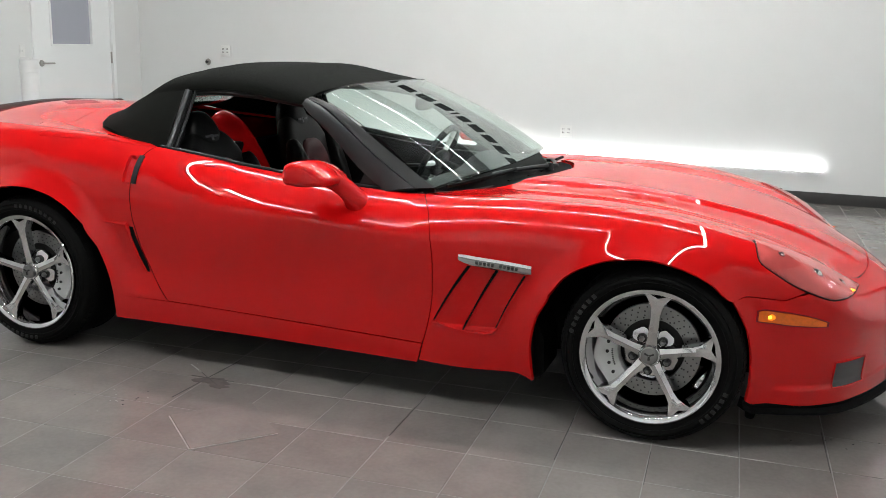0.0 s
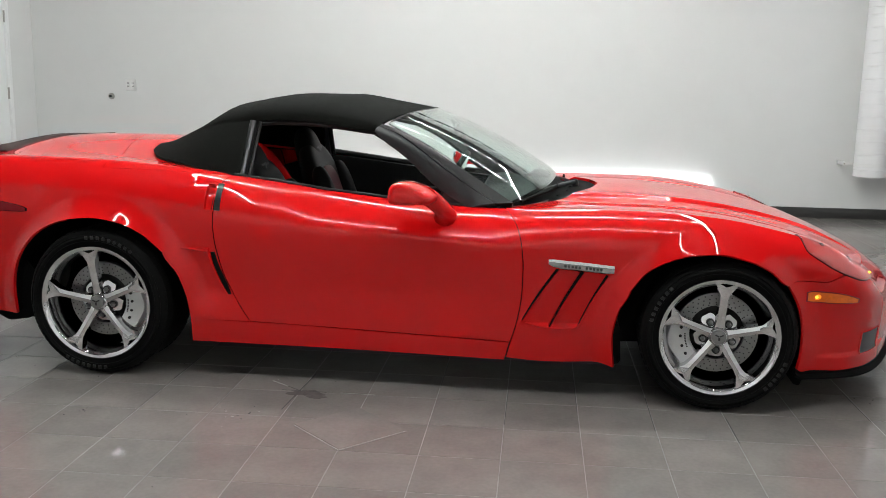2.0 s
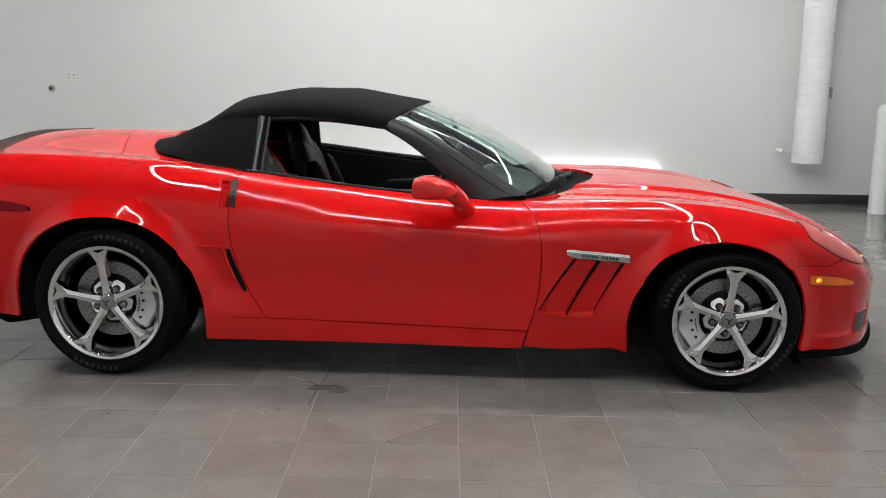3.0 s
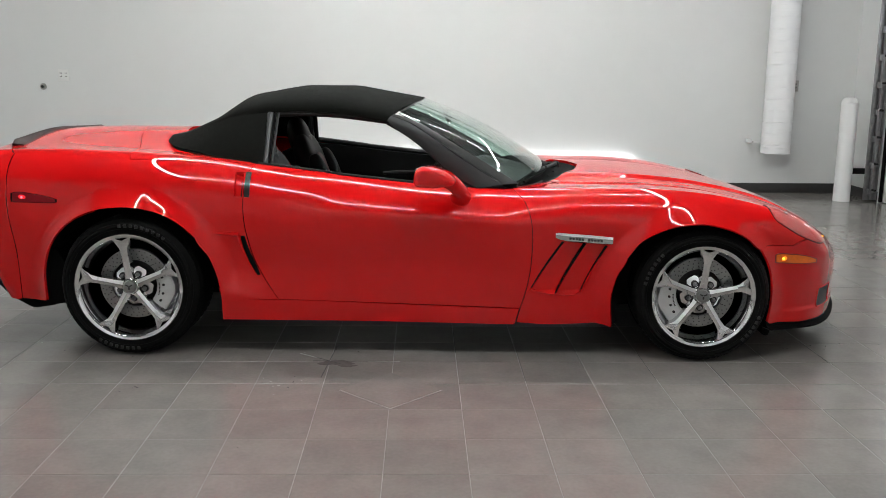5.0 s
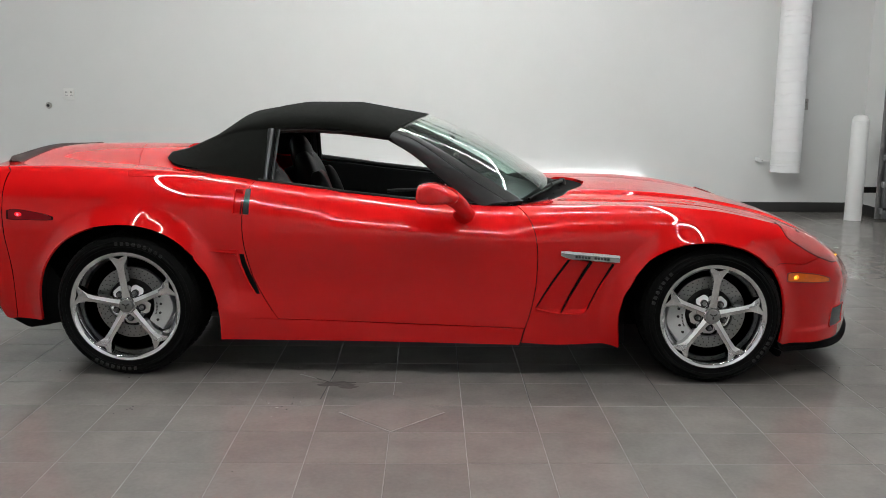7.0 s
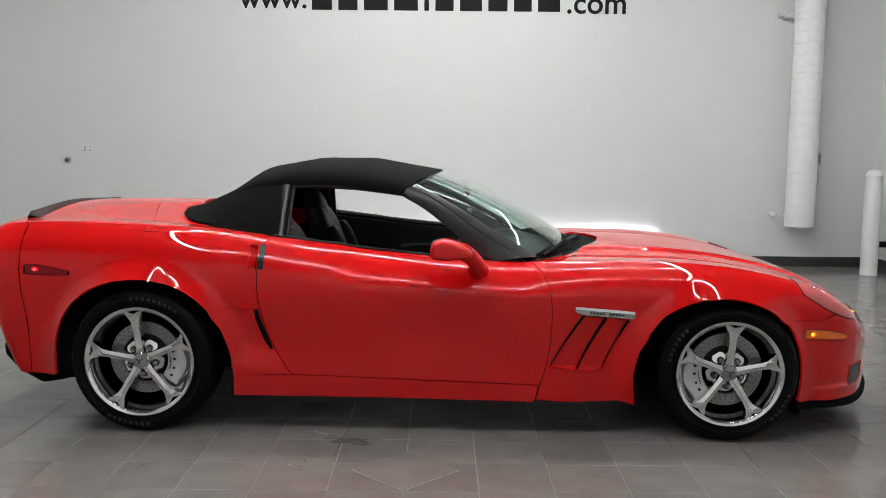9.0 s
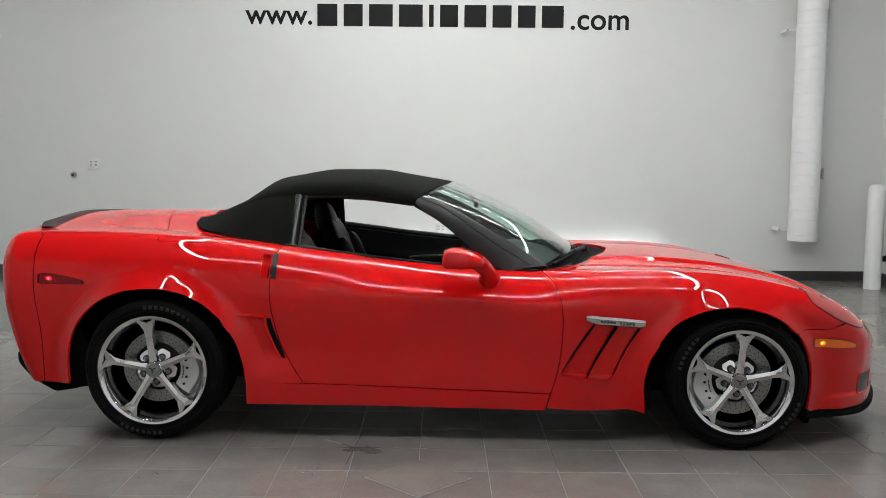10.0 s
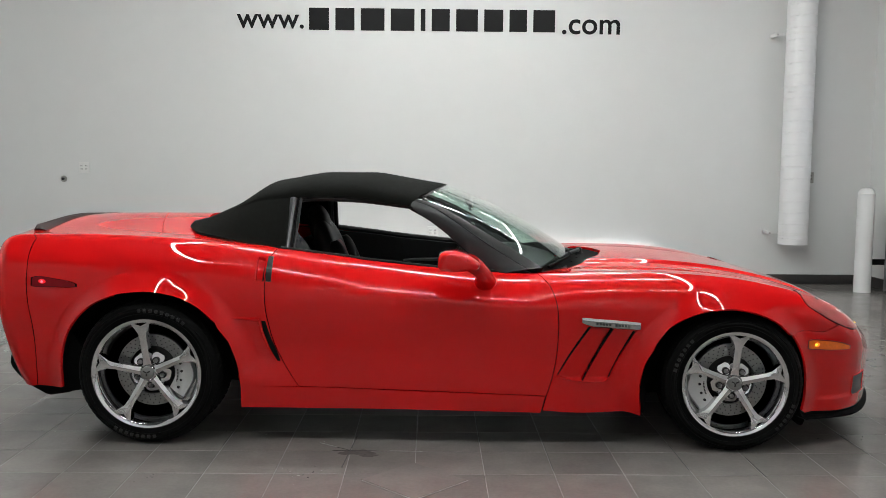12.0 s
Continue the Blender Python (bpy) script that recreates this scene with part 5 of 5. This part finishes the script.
    for k in range(5):
        a = radians(turn + 36 + 72 * k)
        nut = part("lug_nut", lathe([(0.0, -0.010), (0.006, -0.009), (0.0100, -0.003), (0.0115, 0.010), (0.0125, 0.012)], 6), STEEL, w, "dark lug nut")
        nut.location = (0.062 * math.cos(a), 0.030, 0.062 * math.sin(a))
        petal = prism(rounded([(0.034, -0.013), (0.078, -0.031), (0.094, -0.020), (0.094, 0.020), (0.078, 0.031), (0.034, 0.013)], 0.006, 3), 0.030, "Y", 0.034)
        for v in petal.verts:
            v.co.y += (v.co.x - 0.034) * 0.45
        petal.transform(pose(0, 0, 0, 0, -(turn + 36 + 72 * k), 0))
        part("petal", petal, CHROME, w, "chrome facet round the lug nut", smooth=20)
        # a flat dark disc before the petal stands for the shaded nut hole
        part("nut_well", lathe([(0.0, 0.0375), (0.0145, 0.0375), (0.0165, 0.0385), (0.0165, 0.05)], 20), SLOT, w, "dark disc for the shade in the nut recess").location = (0.062 * math.cos(a), 0, 0.062 * math.sin(a))
    # brake disc, its holes, and the caliper
    br = 0.168
    disc = part("brake_disc", lathe([(br - 0.054, 0.085), (br, 0.085), (br, 0.113), (br - 0.054, 0.113)], 72, closed=True), STEEL, w, "drilled steel brake disc")
    # the disc is not pierced; dark dots on its face give the holes' shade
    holes = []
    for ring, (rr, cnt) in enumerate(((br - 0.010, 36), (br - 0.025, 36), (br - 0.040, 30), (br - 0.048, 24))):
        for k in range(cnt):
            a = (k + 0.4 * ring) * math.tau / cnt
            holes.append(prism([(rr * math.cos(a) + 0.0032 * math.cos(q), rr * math.sin(a) + 0.0032 * math.sin(q)) for q in np.linspace(0, math.tau, 7)[:-1]], 0.003, "Y", 0.0842))
    part("drill_hole", merge(*holes), SLOT, w, "dark dots for the shade in the drilled holes", smooth=0, kind="stuff")
    part("disc_hat", lathe([(0.0, 0.060), (0.070, 0.060), (0.082, 0.072), (0.086, 0.085), (br - 0.055, 0.10), (br - 0.055, 0.15), (0.0, 0.15)], 40), DARK_METAL, w)
    cal = []
    for a in np.linspace(-32, 32, 13):
        aa = radians(caliper_deg + a)
        bulge = 0.012 * math.cos(radians(a * 2.2)) + 0.004 * math.cos(radians(a * 9))
        cal.append([(rr * math.cos(aa), yy, rr * math.sin(aa)) for rr, yy in ((br - 0.058, 0.074), (br - 0.052, 0.050), (br - 0.02, 0.044 - bulge * 0.4), (br + 0.018 + bulge, 0.050), (br + 0.024 + bulge, 0.080), (br + 0.02, 0.125), (br - 0.02, 0.13))])
    bm = bmesh.new()
    g = [[bm.verts.new(p) for p in row] for row in cal]
    for a, b in zip(g, g[1:]):
        for k in range(6):
            bm.faces.new((a[k], a[k + 1], b[k + 1], b[k]))
    bm.faces.new(g[0])
    bm.faces.new(g[-1][::-1])
    c = part("brake_caliper", bm, CALIPER, w, "silver painted brake caliper")
    bars = []
    for da in range(-12, 13, 3):
        bars.append(box((-0.0022, 0.0360, -0.0030), (0.0022, 0.039, 0.0030), 0.0005, m=pose(0, 0, 0, 0, -(caliper_deg + da) + 90, 0) @ pose(0, 0, br - 0.036)))
    part("caliper_mark", merge(*bars), SLOT, c, "plain dark lettering bars", smooth=0)
    for da in (-22, -8, 8, 22):
        aa = radians(caliper_deg + da)
        part("bolt", lathe([(0.0, 0.036), (0.006, 0.036), (0.007, 0.05)], 10), DARK_METAL, w).location = ((br - 0.018) * math.cos(aa), 0, (br - 0.018) * math.sin(aa))
    part("axle_hub", lathe([(0.0, 0.05), (0.05, 0.05), (0.06, 0.2), (0.0, 0.25)], 24), DARK_METAL, w)
    return w


front = road_wheel("front_wheel", 0.238, 0.3185, 0.270, 192, 86, ((136, 7), (-46, 6)))
front.matrix_basis = pose(0, -0.935, 0.3185)
rear = road_wheel("rear_wheel", 0.251, 0.3315, 0.320, -6, 96, ((54, 9), (240, 8)))
rear.matrix_basis = pose(-2.685, -0.950, 0.3315)
copy_thing(front, pose(0, 0.935, 0.3185, 0, 0, 180))
copy_thing(rear, pose(-2.685, 0.950, 0.3315, 0, 0, 180))


# ---- lamps, vents, badges on the skin ----
def strip_on(name, line, half, material, parent=CAR, label="", lift=0.004, nv=7, mirror=True, n=22, dome=0.0):
    """A raised lens or plate on the flank: a line of (x, z) with a half height at each of its points."""
    ln = spread(np.array([(x, z, h) for (x, z), h in zip(line, half)]), n)
    grid = np.array([side_points([(x, z + h * s) for s in np.linspace(-1, 1, nv)]) for x, z, h in ln])
    nn = normal_at(grid)
    rise = lift + dome * 0.006 * (1 - np.linspace(-1, 1, nv)[None, :, None] ** 2)
    out = []
    for m in ((False, True) if mirror else (False,)):
        tilt = nn + np.array((0, 0, 1.0)) * dome * np.linspace(-1, 1, nv)[None, :, None]
        tilt = tilt / np.linalg.norm(tilt, axis=-1, keepdims=True)
        out.append(skin(name, (grid + nn * rise, tilt), material, parent, label, rim=lift + 0.004, mirror=m))
    return out


strip_on("side_marker", [(0.342, 0.4945), (0.36, 0.495), (0.43, 0.489), (0.52, 0.478), (0.560, 0.470)], [0.016, 0.020, 0.020, 0.014, 0.007], AMBER, label="amber side marker lamp")
strip_on("marker_rim", [(0.336, 0.4945), (0.36, 0.495), (0.43, 0.489), (0.52, 0.478), (0.568, 0.469)], [0.019, 0.0245, 0.0245, 0.018, 0.009], RED_LENS, lift=0.0022, label="dark edge of the marker lamp")
strip_on("marker_rim", [(-3.230, 0.745), (-3.20, 0.746), (-3.12, 0.741), (-3.05, 0.734), (-3.016, 0.730)], [0.0195, 0.0248, 0.0198, 0.0138, 0.007], GAP, lift=0.0022, label="dark edge of the marker lamp")
strip_on("rear_marker", [(-3.222, 0.745), (-3.20, 0.746), (-3.12, 0.741), (-3.05, 0.734), (-3.024, 0.731)], [0.018, 0.023, 0.018, 0.012, 0.006], RED_LENS, label="dark red side marker lamp")
p = side_points([(0.378, 0.494), (-3.178, 0.746)])
nn = normal_at(p)
for q, n_, r, mt in ((p[0], nn[0], 0.007, AMBER_GLOW), (p[1], nn[1], 0.007, RED_GLOW)):
    b = blob(tuple(q + n_ * 0.004), (r, 0.003, r), 2.0, 16, 8)
    part("marker_bulb", b, mt, CAR, "lit marker bulb")
    b = blob(tuple(q + n_ * 0.0035), (r * 2.6, 0.0022, r * 1.7), 2.0, 20, 8)
    part("lit_lens", b, AMBER_HALO if mt == AMBER_GLOW else RED_HALO, CAR, "lit part of the marker lens")

def on_skin(p):
    """Points laid back on the skin, with their normals."""
    o = core_nose(p)
    q = cast(o, p - o)
    return q, normal_at(q)


# headlights
HL_TOP = top_points([(0.300, -0.768), (0.36, -0.732), (0.45, -0.664), (0.55, -0.580), (0.635, -0.518), (0.672, -0.497)])
HL_LOW = np.r_[HL_TOP[:1], side_points([(0.335, 0.672), (0.41, 0.625), (0.50, 0.580), (0.58, 0.552)]), HL_TOP[-1:]]
hl = patch(HL_LOW, HL_TOP, np.repeat(HL_TOP[:1], 2, 0) + np.array([[0, 0, 0], [0, 1e-4, 1e-4]]), np.repeat(HL_TOP[-1:], 2, 0) + np.array([[0, 0, 0], [0, 1e-4, 1e-4]]), 40, 16, kern=core_nose)
# the bowl's red stands for body paint mirrored in a chrome interior
HOUSE = mat("headlight_bowl_red_reflection", (0.55, 0.085, 0.08), rough=0.25, metal=0.4, coat=0.4, vary=0.35, scale=26)
for m in (False, True):
    k = -1 if m else 1
    h = new("headlight")
    h.parent = fenders[1 if m else 0]
    h["label"] = "clear almond-shaped headlight with chrome bowl"
    g, n_ = hl
    skin("bowl", (g + n_ * 0.0008, n_), HOUSE, h, "bowl with the body's red reflection in its colour", rim=0.004, mirror=m)
    skin("lens", (g + n_ * 0.006, n_), CLEAR, h, "clear lens", rim=0.005, mirror=m).visible_shadow = False
    ring = np.r_[HL_LOW, HL_TOP[::-1][1:]]
    if not m:
        part("surround", tube([tuple((v - w * 0.0015) * np.array((1, k, 1))) for v, w in zip(*on_skin(spread(ring, 60)))], 0.0036, 6), GAP, h, "black rubber surround")
    for (u, v), r in (((9, 9), 0.012), ((18, 8), 0.020), ((28, 8), 0.016)):
        c, cn = g[u, v] + n_[u, v] * 0.004, n_[u, v]
        b = lathe([(0.0, -0.006), (r * 0.55, -0.005), (r * 0.8, -0.001), (r, 0.002), (r, 0.006)], 24)
        rot = Vector((cn[0], cn[1] * k, cn[2])).to_track_quat("-Y", "Z").to_matrix().to_4x4()
        b.transform(Matrix.Translation((c[0], c[1] * k, c[2])) @ rot)
        part("reflector", b, CHROME, h, "chrome reflector")
    c = g[31, 3] + n_[31, 3] * 0.001
    part("turn_bulb", blob((c[0], c[1] * k, c[2]), (0.016, 0.007, 0.004), 2.0, 16, 8), AMBER_GLOW if not m else AMBER, h, "amber bulb")

# fog recess at the nose corner
fg = np.array([[cast(np.array([(0.2, -0.3, z)]), np.array([(math.sin(a), -math.cos(a), 0)]))[0] for z in np.linspace(0.228, 0.322, 8)] for a in np.linspace(radians(43), radians(59.5), 10)])
fn = normal_at(fg)
both("fog_recess", (fg + fn * 0.001, fn), GREY_PLASTIC, label="grey mesh fog lamp recess", rim=0.003)
edge = np.r_[fg[:, 0], fg[-1, 1:], fg[::-1, -1][1:], fg[0, ::-1][1:]]
en = np.r_[fn[:, 0], fn[-1, 1:], fn[::-1, -1][1:], fn[0, ::-1][1:]]
for k in (1, -1):
    part("recess_lip", tube([tuple((v + w * 0.002) * np.array((1, k, 1))) for v, w in zip(edge, en)], 0.003, 8), RED, CAR)

# fender vents: slanted slots under a chrome badge
for x0, z0, x1, z1, w in ((-0.662, 0.574, -0.802, 0.346, 0.0066), (-0.560, 0.564, -0.688, 0.318, 0.0070), (-0.458, 0.552, -0.572, 0.322, 0.0052)):
    ln = [(x0 + (x1 - x0) * t - 0.006 * math.sin(t * math.pi), z0 + (z1 - z0) * t) for t in np.linspace(0, 1, 8)]
    grid = np.array([side_points([(x + d, z) for d in np.linspace(-w * (0.35 + 0.65 * (1 - t)), w * (0.35 + 0.65 * (1 - t)), 5)]) for (x, z), t in zip(ln, np.linspace(0, 1, 8))])
    gn = normal_at(grid)
    # no opening is cut: a black strip on the skin gives the slot's shade
    both("fender_slot", (grid + gn * 0.0025, gn), GAP, parent=CAR, label="black strip for the shade inside a vent slot", rim=0.004)
    for k in (1, -1):
        lip = side_points([(x + w * (0.5 + 0.5 * (1 - t)) + 0.004, z) for (x, z), t in zip(ln, np.linspace(0, 1, 8))])
        ln_ = normal_at(lip)
        part("slot_lip", tube([tuple((v + q * 0.001) * np.array((1, k, 1))) for v, q in zip(spread(lip, 20), spread(ln_, 20))], 0.0026, 8), RED, CAR)
for k in (1, -1):
    low = side_points([(-0.803, 0.338), (-0.76, 0.326), (-0.72, 0.318), (-0.69, 0.314), (-0.64, 0.312), (-0.60, 0.312), (-0.578, 0.318), (-0.560, 0.335)])
    ln_ = normal_at(low)
    part("vent_edge", tube([tuple((v + q * 0.001) * np.array((1, k, 1))) for v, q in zip(spread(low, 24), spread(ln_, 24))], 0.005, 8), RED, CAR)
badges = strip_on("fender_badge", [(-0.700, 0.606), (-0.672, 0.6005), (-0.55, 0.589), (-0.45, 0.5805), (-0.432, 0.579)], [0.0105, 0.0165, 0.0175, 0.0165, 0.0160], CHROME, label="chrome fender badge", lift=0.009, dome=0.45)
for bi, (b, k) in enumerate(zip(badges, (1, -1))):
    bars = []
    for i in range(11):
        if i == 5:
            continue
        x = -0.630 + i * 0.0145
        q = side_points([(x, 0.5955 - (x + 0.66) * 0.083 - 0.003)])[0]
        bars.append(box((-0.0052, -0.001, -0.0055), (0.0052, 0.001, 0.0055), 0.0006, m=Matrix.Translation((q[0], (q[1] - 0.0150) * k, q[2])) @ pose(0, 0, 0, 0, 4.7, 0)))
    part("badge_bar", merge(*bars), SLOT, b, "plain dark lettering bars", smooth=0)

# rear intake scoop and door handle on the flank
for k in (False, True):
    s = -1 if k else 1
    # the scoop's dark mouth is a black strip laid over the closed fender
    grid = np.array([side_points([(x + d, z) for d in np.linspace(-0.014, 0.014, 5) * f]) for (x, z), f in (((-2.156, 0.578), 1.0), ((-2.148, 0.54), 1.1), ((-2.131, 0.49), 1.1), ((-2.104, 0.43), 0.95), ((-2.084, 0.388), 0.5))])
    gn = normal_at(grid)
    skin("intake_slot", (grid + gn * 0.001, gn), GAP, CAR, "black strip for the shade in the brake cooling intake", rim=0.004, mirror=k)
    ledge = side_points([(-2.30, 0.588), (-2.25, 0.586), (-2.20, 0.585), (-2.168, 0.584)])
    ln_ = normal_at(ledge)
    part("intake_ledge", tube([tuple((v + q * 0.002) * np.array((1, s, 1))) for v, q in zip(spread(ledge, 14), spread(ln_, 14))], [0.002 + 0.010 * i / 13 for i in range(14)], 8), RED, CAR)
    edge = side_points([(-2.172, 0.580), (-2.164, 0.535), (-2.146, 0.485), (-2.122, 0.430), (-2.094, 0.384)])
    ln_ = normal_at(edge)
    part("intake_lip", tube([tuple((v + q * 0.001) * np.array((1, s, 1))) for v, q in zip(spread(edge, 18), spread(ln_, 18))], [0.010 - 0.007 * i / 17 for i in range(18)], 8), RED, CAR)
    hx0, hx1, hz0, hz1 = -2.188, -2.114, 0.760, 0.866
    h = new("door_handle")
    h.parent = doors[1 if k else 0]
    h["label"] = "recessed grip with a dark release"
    g = np.array([side_points([(x, z) for z in np.linspace(hz0, hz1, 6)]) for x in np.linspace(-2.138, hx1, 4)])
    gn = normal_at(g)
    skin("release", (g + gn * 0.006, gn), TRIM, h, "dark grey release", rim=0.008, mirror=k)
    us = [hx0 - 0.003, hx0, hx0 + 0.004, -2.178, -2.166, -2.156, -2.150, -2.147, -2.144]
    vs = [hz0 - 0.003, hz0, hz0 + 0.004, 0.785, 0.812, 0.840, hz1 - 0.004, hz1, hz1 + 0.003]
    g = np.array([side_points([(x, z) for z in vs]) for x in us])
    gn = normal_at(g)
    deep = np.array([[0.0 if 0 in (i % 8, j % 8) else (-0.0015 if 1 in (i, j) or 7 in (i, j) else 0.012 + 0.016 * (i - 2) / 4) for j in range(9)] for i in range(9)])
    bm = bmesh.new()
    vv = [[bm.verts.new(q) for q in row] for row in (g - gn * deep[:, :, None] + gn * 0.0006) * np.array((1, s, 1))]
    for i in range(8):
        for j in range(8):
            bm.faces.new((vv[i][j], vv[i + 1][j], vv[i + 1][j + 1], vv[i][j + 1]))
    bmesh.ops.recalc_face_normals(bm, faces=bm.faces[:])
    part("pocket", bm, RED, h, "red finger pocket", smooth=30)

# rear spoiler on the deck
bm = bmesh.new()
rows = []
for y in np.linspace(-0.60, 0.60, 31):
    k = 1 - abs(y / 0.60) ** 4
    p0, p1 = top_points([(-3.352 + 0.045 * (y / 0.6) ** 2, y), (-3.335 + 0.045 * (y / 0.6) ** 2, y)])
    lip = p0 + np.array((-0.045, 0, 0.006 + 0.020 * (y / 0.6) ** 2 * min(1.0, 6 * k)))
    prof = [p1, p1 + (p0 - p1) * 0.5 + np.array((0, 0, 0.004 + 0.004 * k)), lip + np.array((0.010, 0, 0.005)), lip, lip + np.array((0.003, 0, -0.016)), p0 + np.array((-0.01, 0, 0.0))]
    rows.append([bm.verts.new(v) for v in prof])
for a, b in zip(rows, rows[1:]):
    for k in range(len(a) - 1):
        bm.faces.new((a[k], a[k + 1], b[k + 1], b[k]))
part("rear_spoiler", bm, mat("dark_carbon_spoiler", (0.020, 0.008, 0.008), rough=0.5, spec=0.2, vary=0.1, scale=60), CAR, "dark glossy rear spoiler lip")


# ---- the tiled floor ----
floor = tagged(part("floor", box((WEST_X - T, SOUTH_Y - T, -0.12), (EAST_X + T, WALL_Y + T, -0.0011)), GROUT, smooth=0),
               "glossy grey porcelain tile floor with pale joints", "floor", kind="structure")
PX, PY, JX, JY = 0.2955, 0.303, -1.481, -1.543


def tile_mesh(j=0.0020):
    return box((j, j, -0.006), (PX - j, PY - j, 0.0), 0.0008, 1)


one = mesh_of("tile", tile_mesh(), TILE, 0)
rest = []
for i in range(-17, 18):
    for k in range(-23, 23):
        x, y = JX + i * PX, JY + k * PY
        if x < WEST_X - PX or x > EAST_X or y < SOUTH_Y - PY or y > WALL_Y:
            continue
        if -4.05 < x < 0.95 and -2.8 < y < 0.15 and len(floor.children) < 300:
            ob = new("tile", one)
            ob.parent = floor
            ob.location = (x, y, random.uniform(-0.0002, 0.0002))
        else:
            rest.append((x, y))
verts, faces = [], []
src = [(v.co.copy()) for v in one.vertices]
polys = [tuple(p.vertices) for p in one.polygons]
for x, y in rest:
    n = len(verts)
    dz = random.uniform(-0.0002, 0.0002)
    verts += [(c.x + x, c.y + y, c.z + dz) for c in src]
    faces += [tuple(q + n for q in p) for p in polys]
me = bpy.data.meshes.new("tile_field")
me.from_pydata(verts, [], faces)
me.materials.append(TILE_REST)
ob = new("tile_field", me)
ob.parent = floor
ob["kind"] = "stuff"


# ---- marks on the floor ----
def smear(name, cx, cy, rx, ry, material, seed, z=0.0006, n=40):
    """A thin uneven patch lying on the tiles."""
    rnd = random.Random(seed)
    ph = [rnd.uniform(0, math.tau) for _ in range(6)]
    pts = []
    for k in range(n):
        a = k * math.tau / n
        r = 1 + 0.22 * math.sin(2 * a + ph[0]) + 0.16 * math.sin(3 * a + ph[1]) + 0.10 * math.sin(5 * a + ph[2]) + 0.06 * math.sin(9 * a + ph[3])
        pts.append((cx + rx * r * math.cos(a), cy + ry * r * math.sin(a)))
    return prism(pts, 0.0004, "Z", z)


def scratch(x0, y0, x1, y1, w, h=0.0012):
    d = Vector((x1 - x0, y1 - y0))
    return box((0, -w / 2, 0.0), (d.length, w / 2, h), m=pose(x0, y0, 0.0004, 0, 0, math.degrees(math.atan2(d.y, d.x))))


plate = thing("floor_plate", "loose square tile lying turned on the floor with pale chipped edges", "floor tile", at=pose(-1.482, -1.318, 0.0006, 0, 0, 45.5))
part("slab", box((-0.152, -0.158, 0.0), (0.152, 0.158, 0.0022)), TILE, plate, smooth=0)
part("chipped_edge", merge(box((-0.155, -0.1645, 0.0), (0.152, -0.1590, 0.0022), 0.0005)), CHIP, plate, "pale chipped edge")
part("chipped_edge", merge(box((-0.1595, -0.163, 0.0), (-0.1540, 0.152, 0.0022), 0.0005)), CHIP, plate, "pale chipped edge")
st = thing("floor_stain", "dark damp stain on the tile floor", "stain", at=pose(0, 0, 0))
part("patch", smear("patch", -1.745, -0.955, 0.065, 0.042, STAIN, 3), STAIN, st, smooth=0)
part("patch", smear("patch", -1.69, -1.0, 0.035, 0.022, STAIN, 8, 0.0011), STAIN, st, smooth=0)
ck = thing("floor_crack", "dark cracked tile joints crossing on the floor", "crack", at=pose(0, 0, 0))
for a in ((-1.765, -0.70, -1.795, -1.16, 0.0040), (-1.86, -0.927, -1.66, -0.931, 0.003), (-1.86, -0.865, -1.70, -0.99, 0.0025), (-0.887, -0.80, -0.889, -1.20, 0.0028), (-0.597, -0.62, -0.598, -1.02, 0.0026), (-0.30, -0.80, -0.303, -1.18, 0.0026),
          (0.0, -1.0, 0.0, -1.26, 0.0026), (0.58, -0.60, 0.582, -0.95, 0.0028), (-2.37, -0.55, -2.372, -0.85, 0.0026), (-1.183, -0.40, -1.184, -0.80, 0.0026)):
    part("crack_line", scratch(*a), CRACK, ck, smooth=0)
ch = thing("floor_scuffs", "pale scuffs scratched into the tile floor", "scuff", at=pose(0, 0, 0))
for a in ((-1.93, -0.815, -1.845, -0.878, 0.007), (-1.60, -0.932, -1.45, -0.936, 0.005), (-1.50, -1.27, -1.46, -1.255, 0.006)):
    part("scuff", scratch(*a), CHIP, ch, smooth=0)
rnd = random.Random(5)
crumbs = []
for cx, cy, r, k in ((-2.62, -1.30, 0.05, 5), (-1.98, -1.26, 0.10, 12), (-1.86, -1.22, 0.05, 5), (0.62, -0.62, 0.14, 16), (-2.10, -0.72, 0.25, 14), (-3.0, -0.75, 0.3, 12), (-2.02, -1.92, 0.02, 1)):
    for _ in range(k):
        s = rnd.uniform(0.0012, 0.0034)
        b = box((-s, -s * 0.7, 0), (s, s * 0.7, s * 0.5), m=pose(cx + rnd.gauss(0, r), cy + rnd.gauss(0, r * 0.5), 0.0002, 0, 0, rnd.uniform(0, 180)))
        crumbs.append((b, rnd.random()))
tagged(part("floor_crumbs", merge(*[b for b, q in crumbs if q < 0.4]), CHIP, None, "pale crumbs scattered on the tile floor", smooth=0), category="debris", kind="stuff")
tagged(part("floor_grit", merge(*[b for b, q in crumbs if q >= 0.4]), CRACK, None, "dark grit scattered on the tile floor", smooth=0), category="debris", kind="stuff")
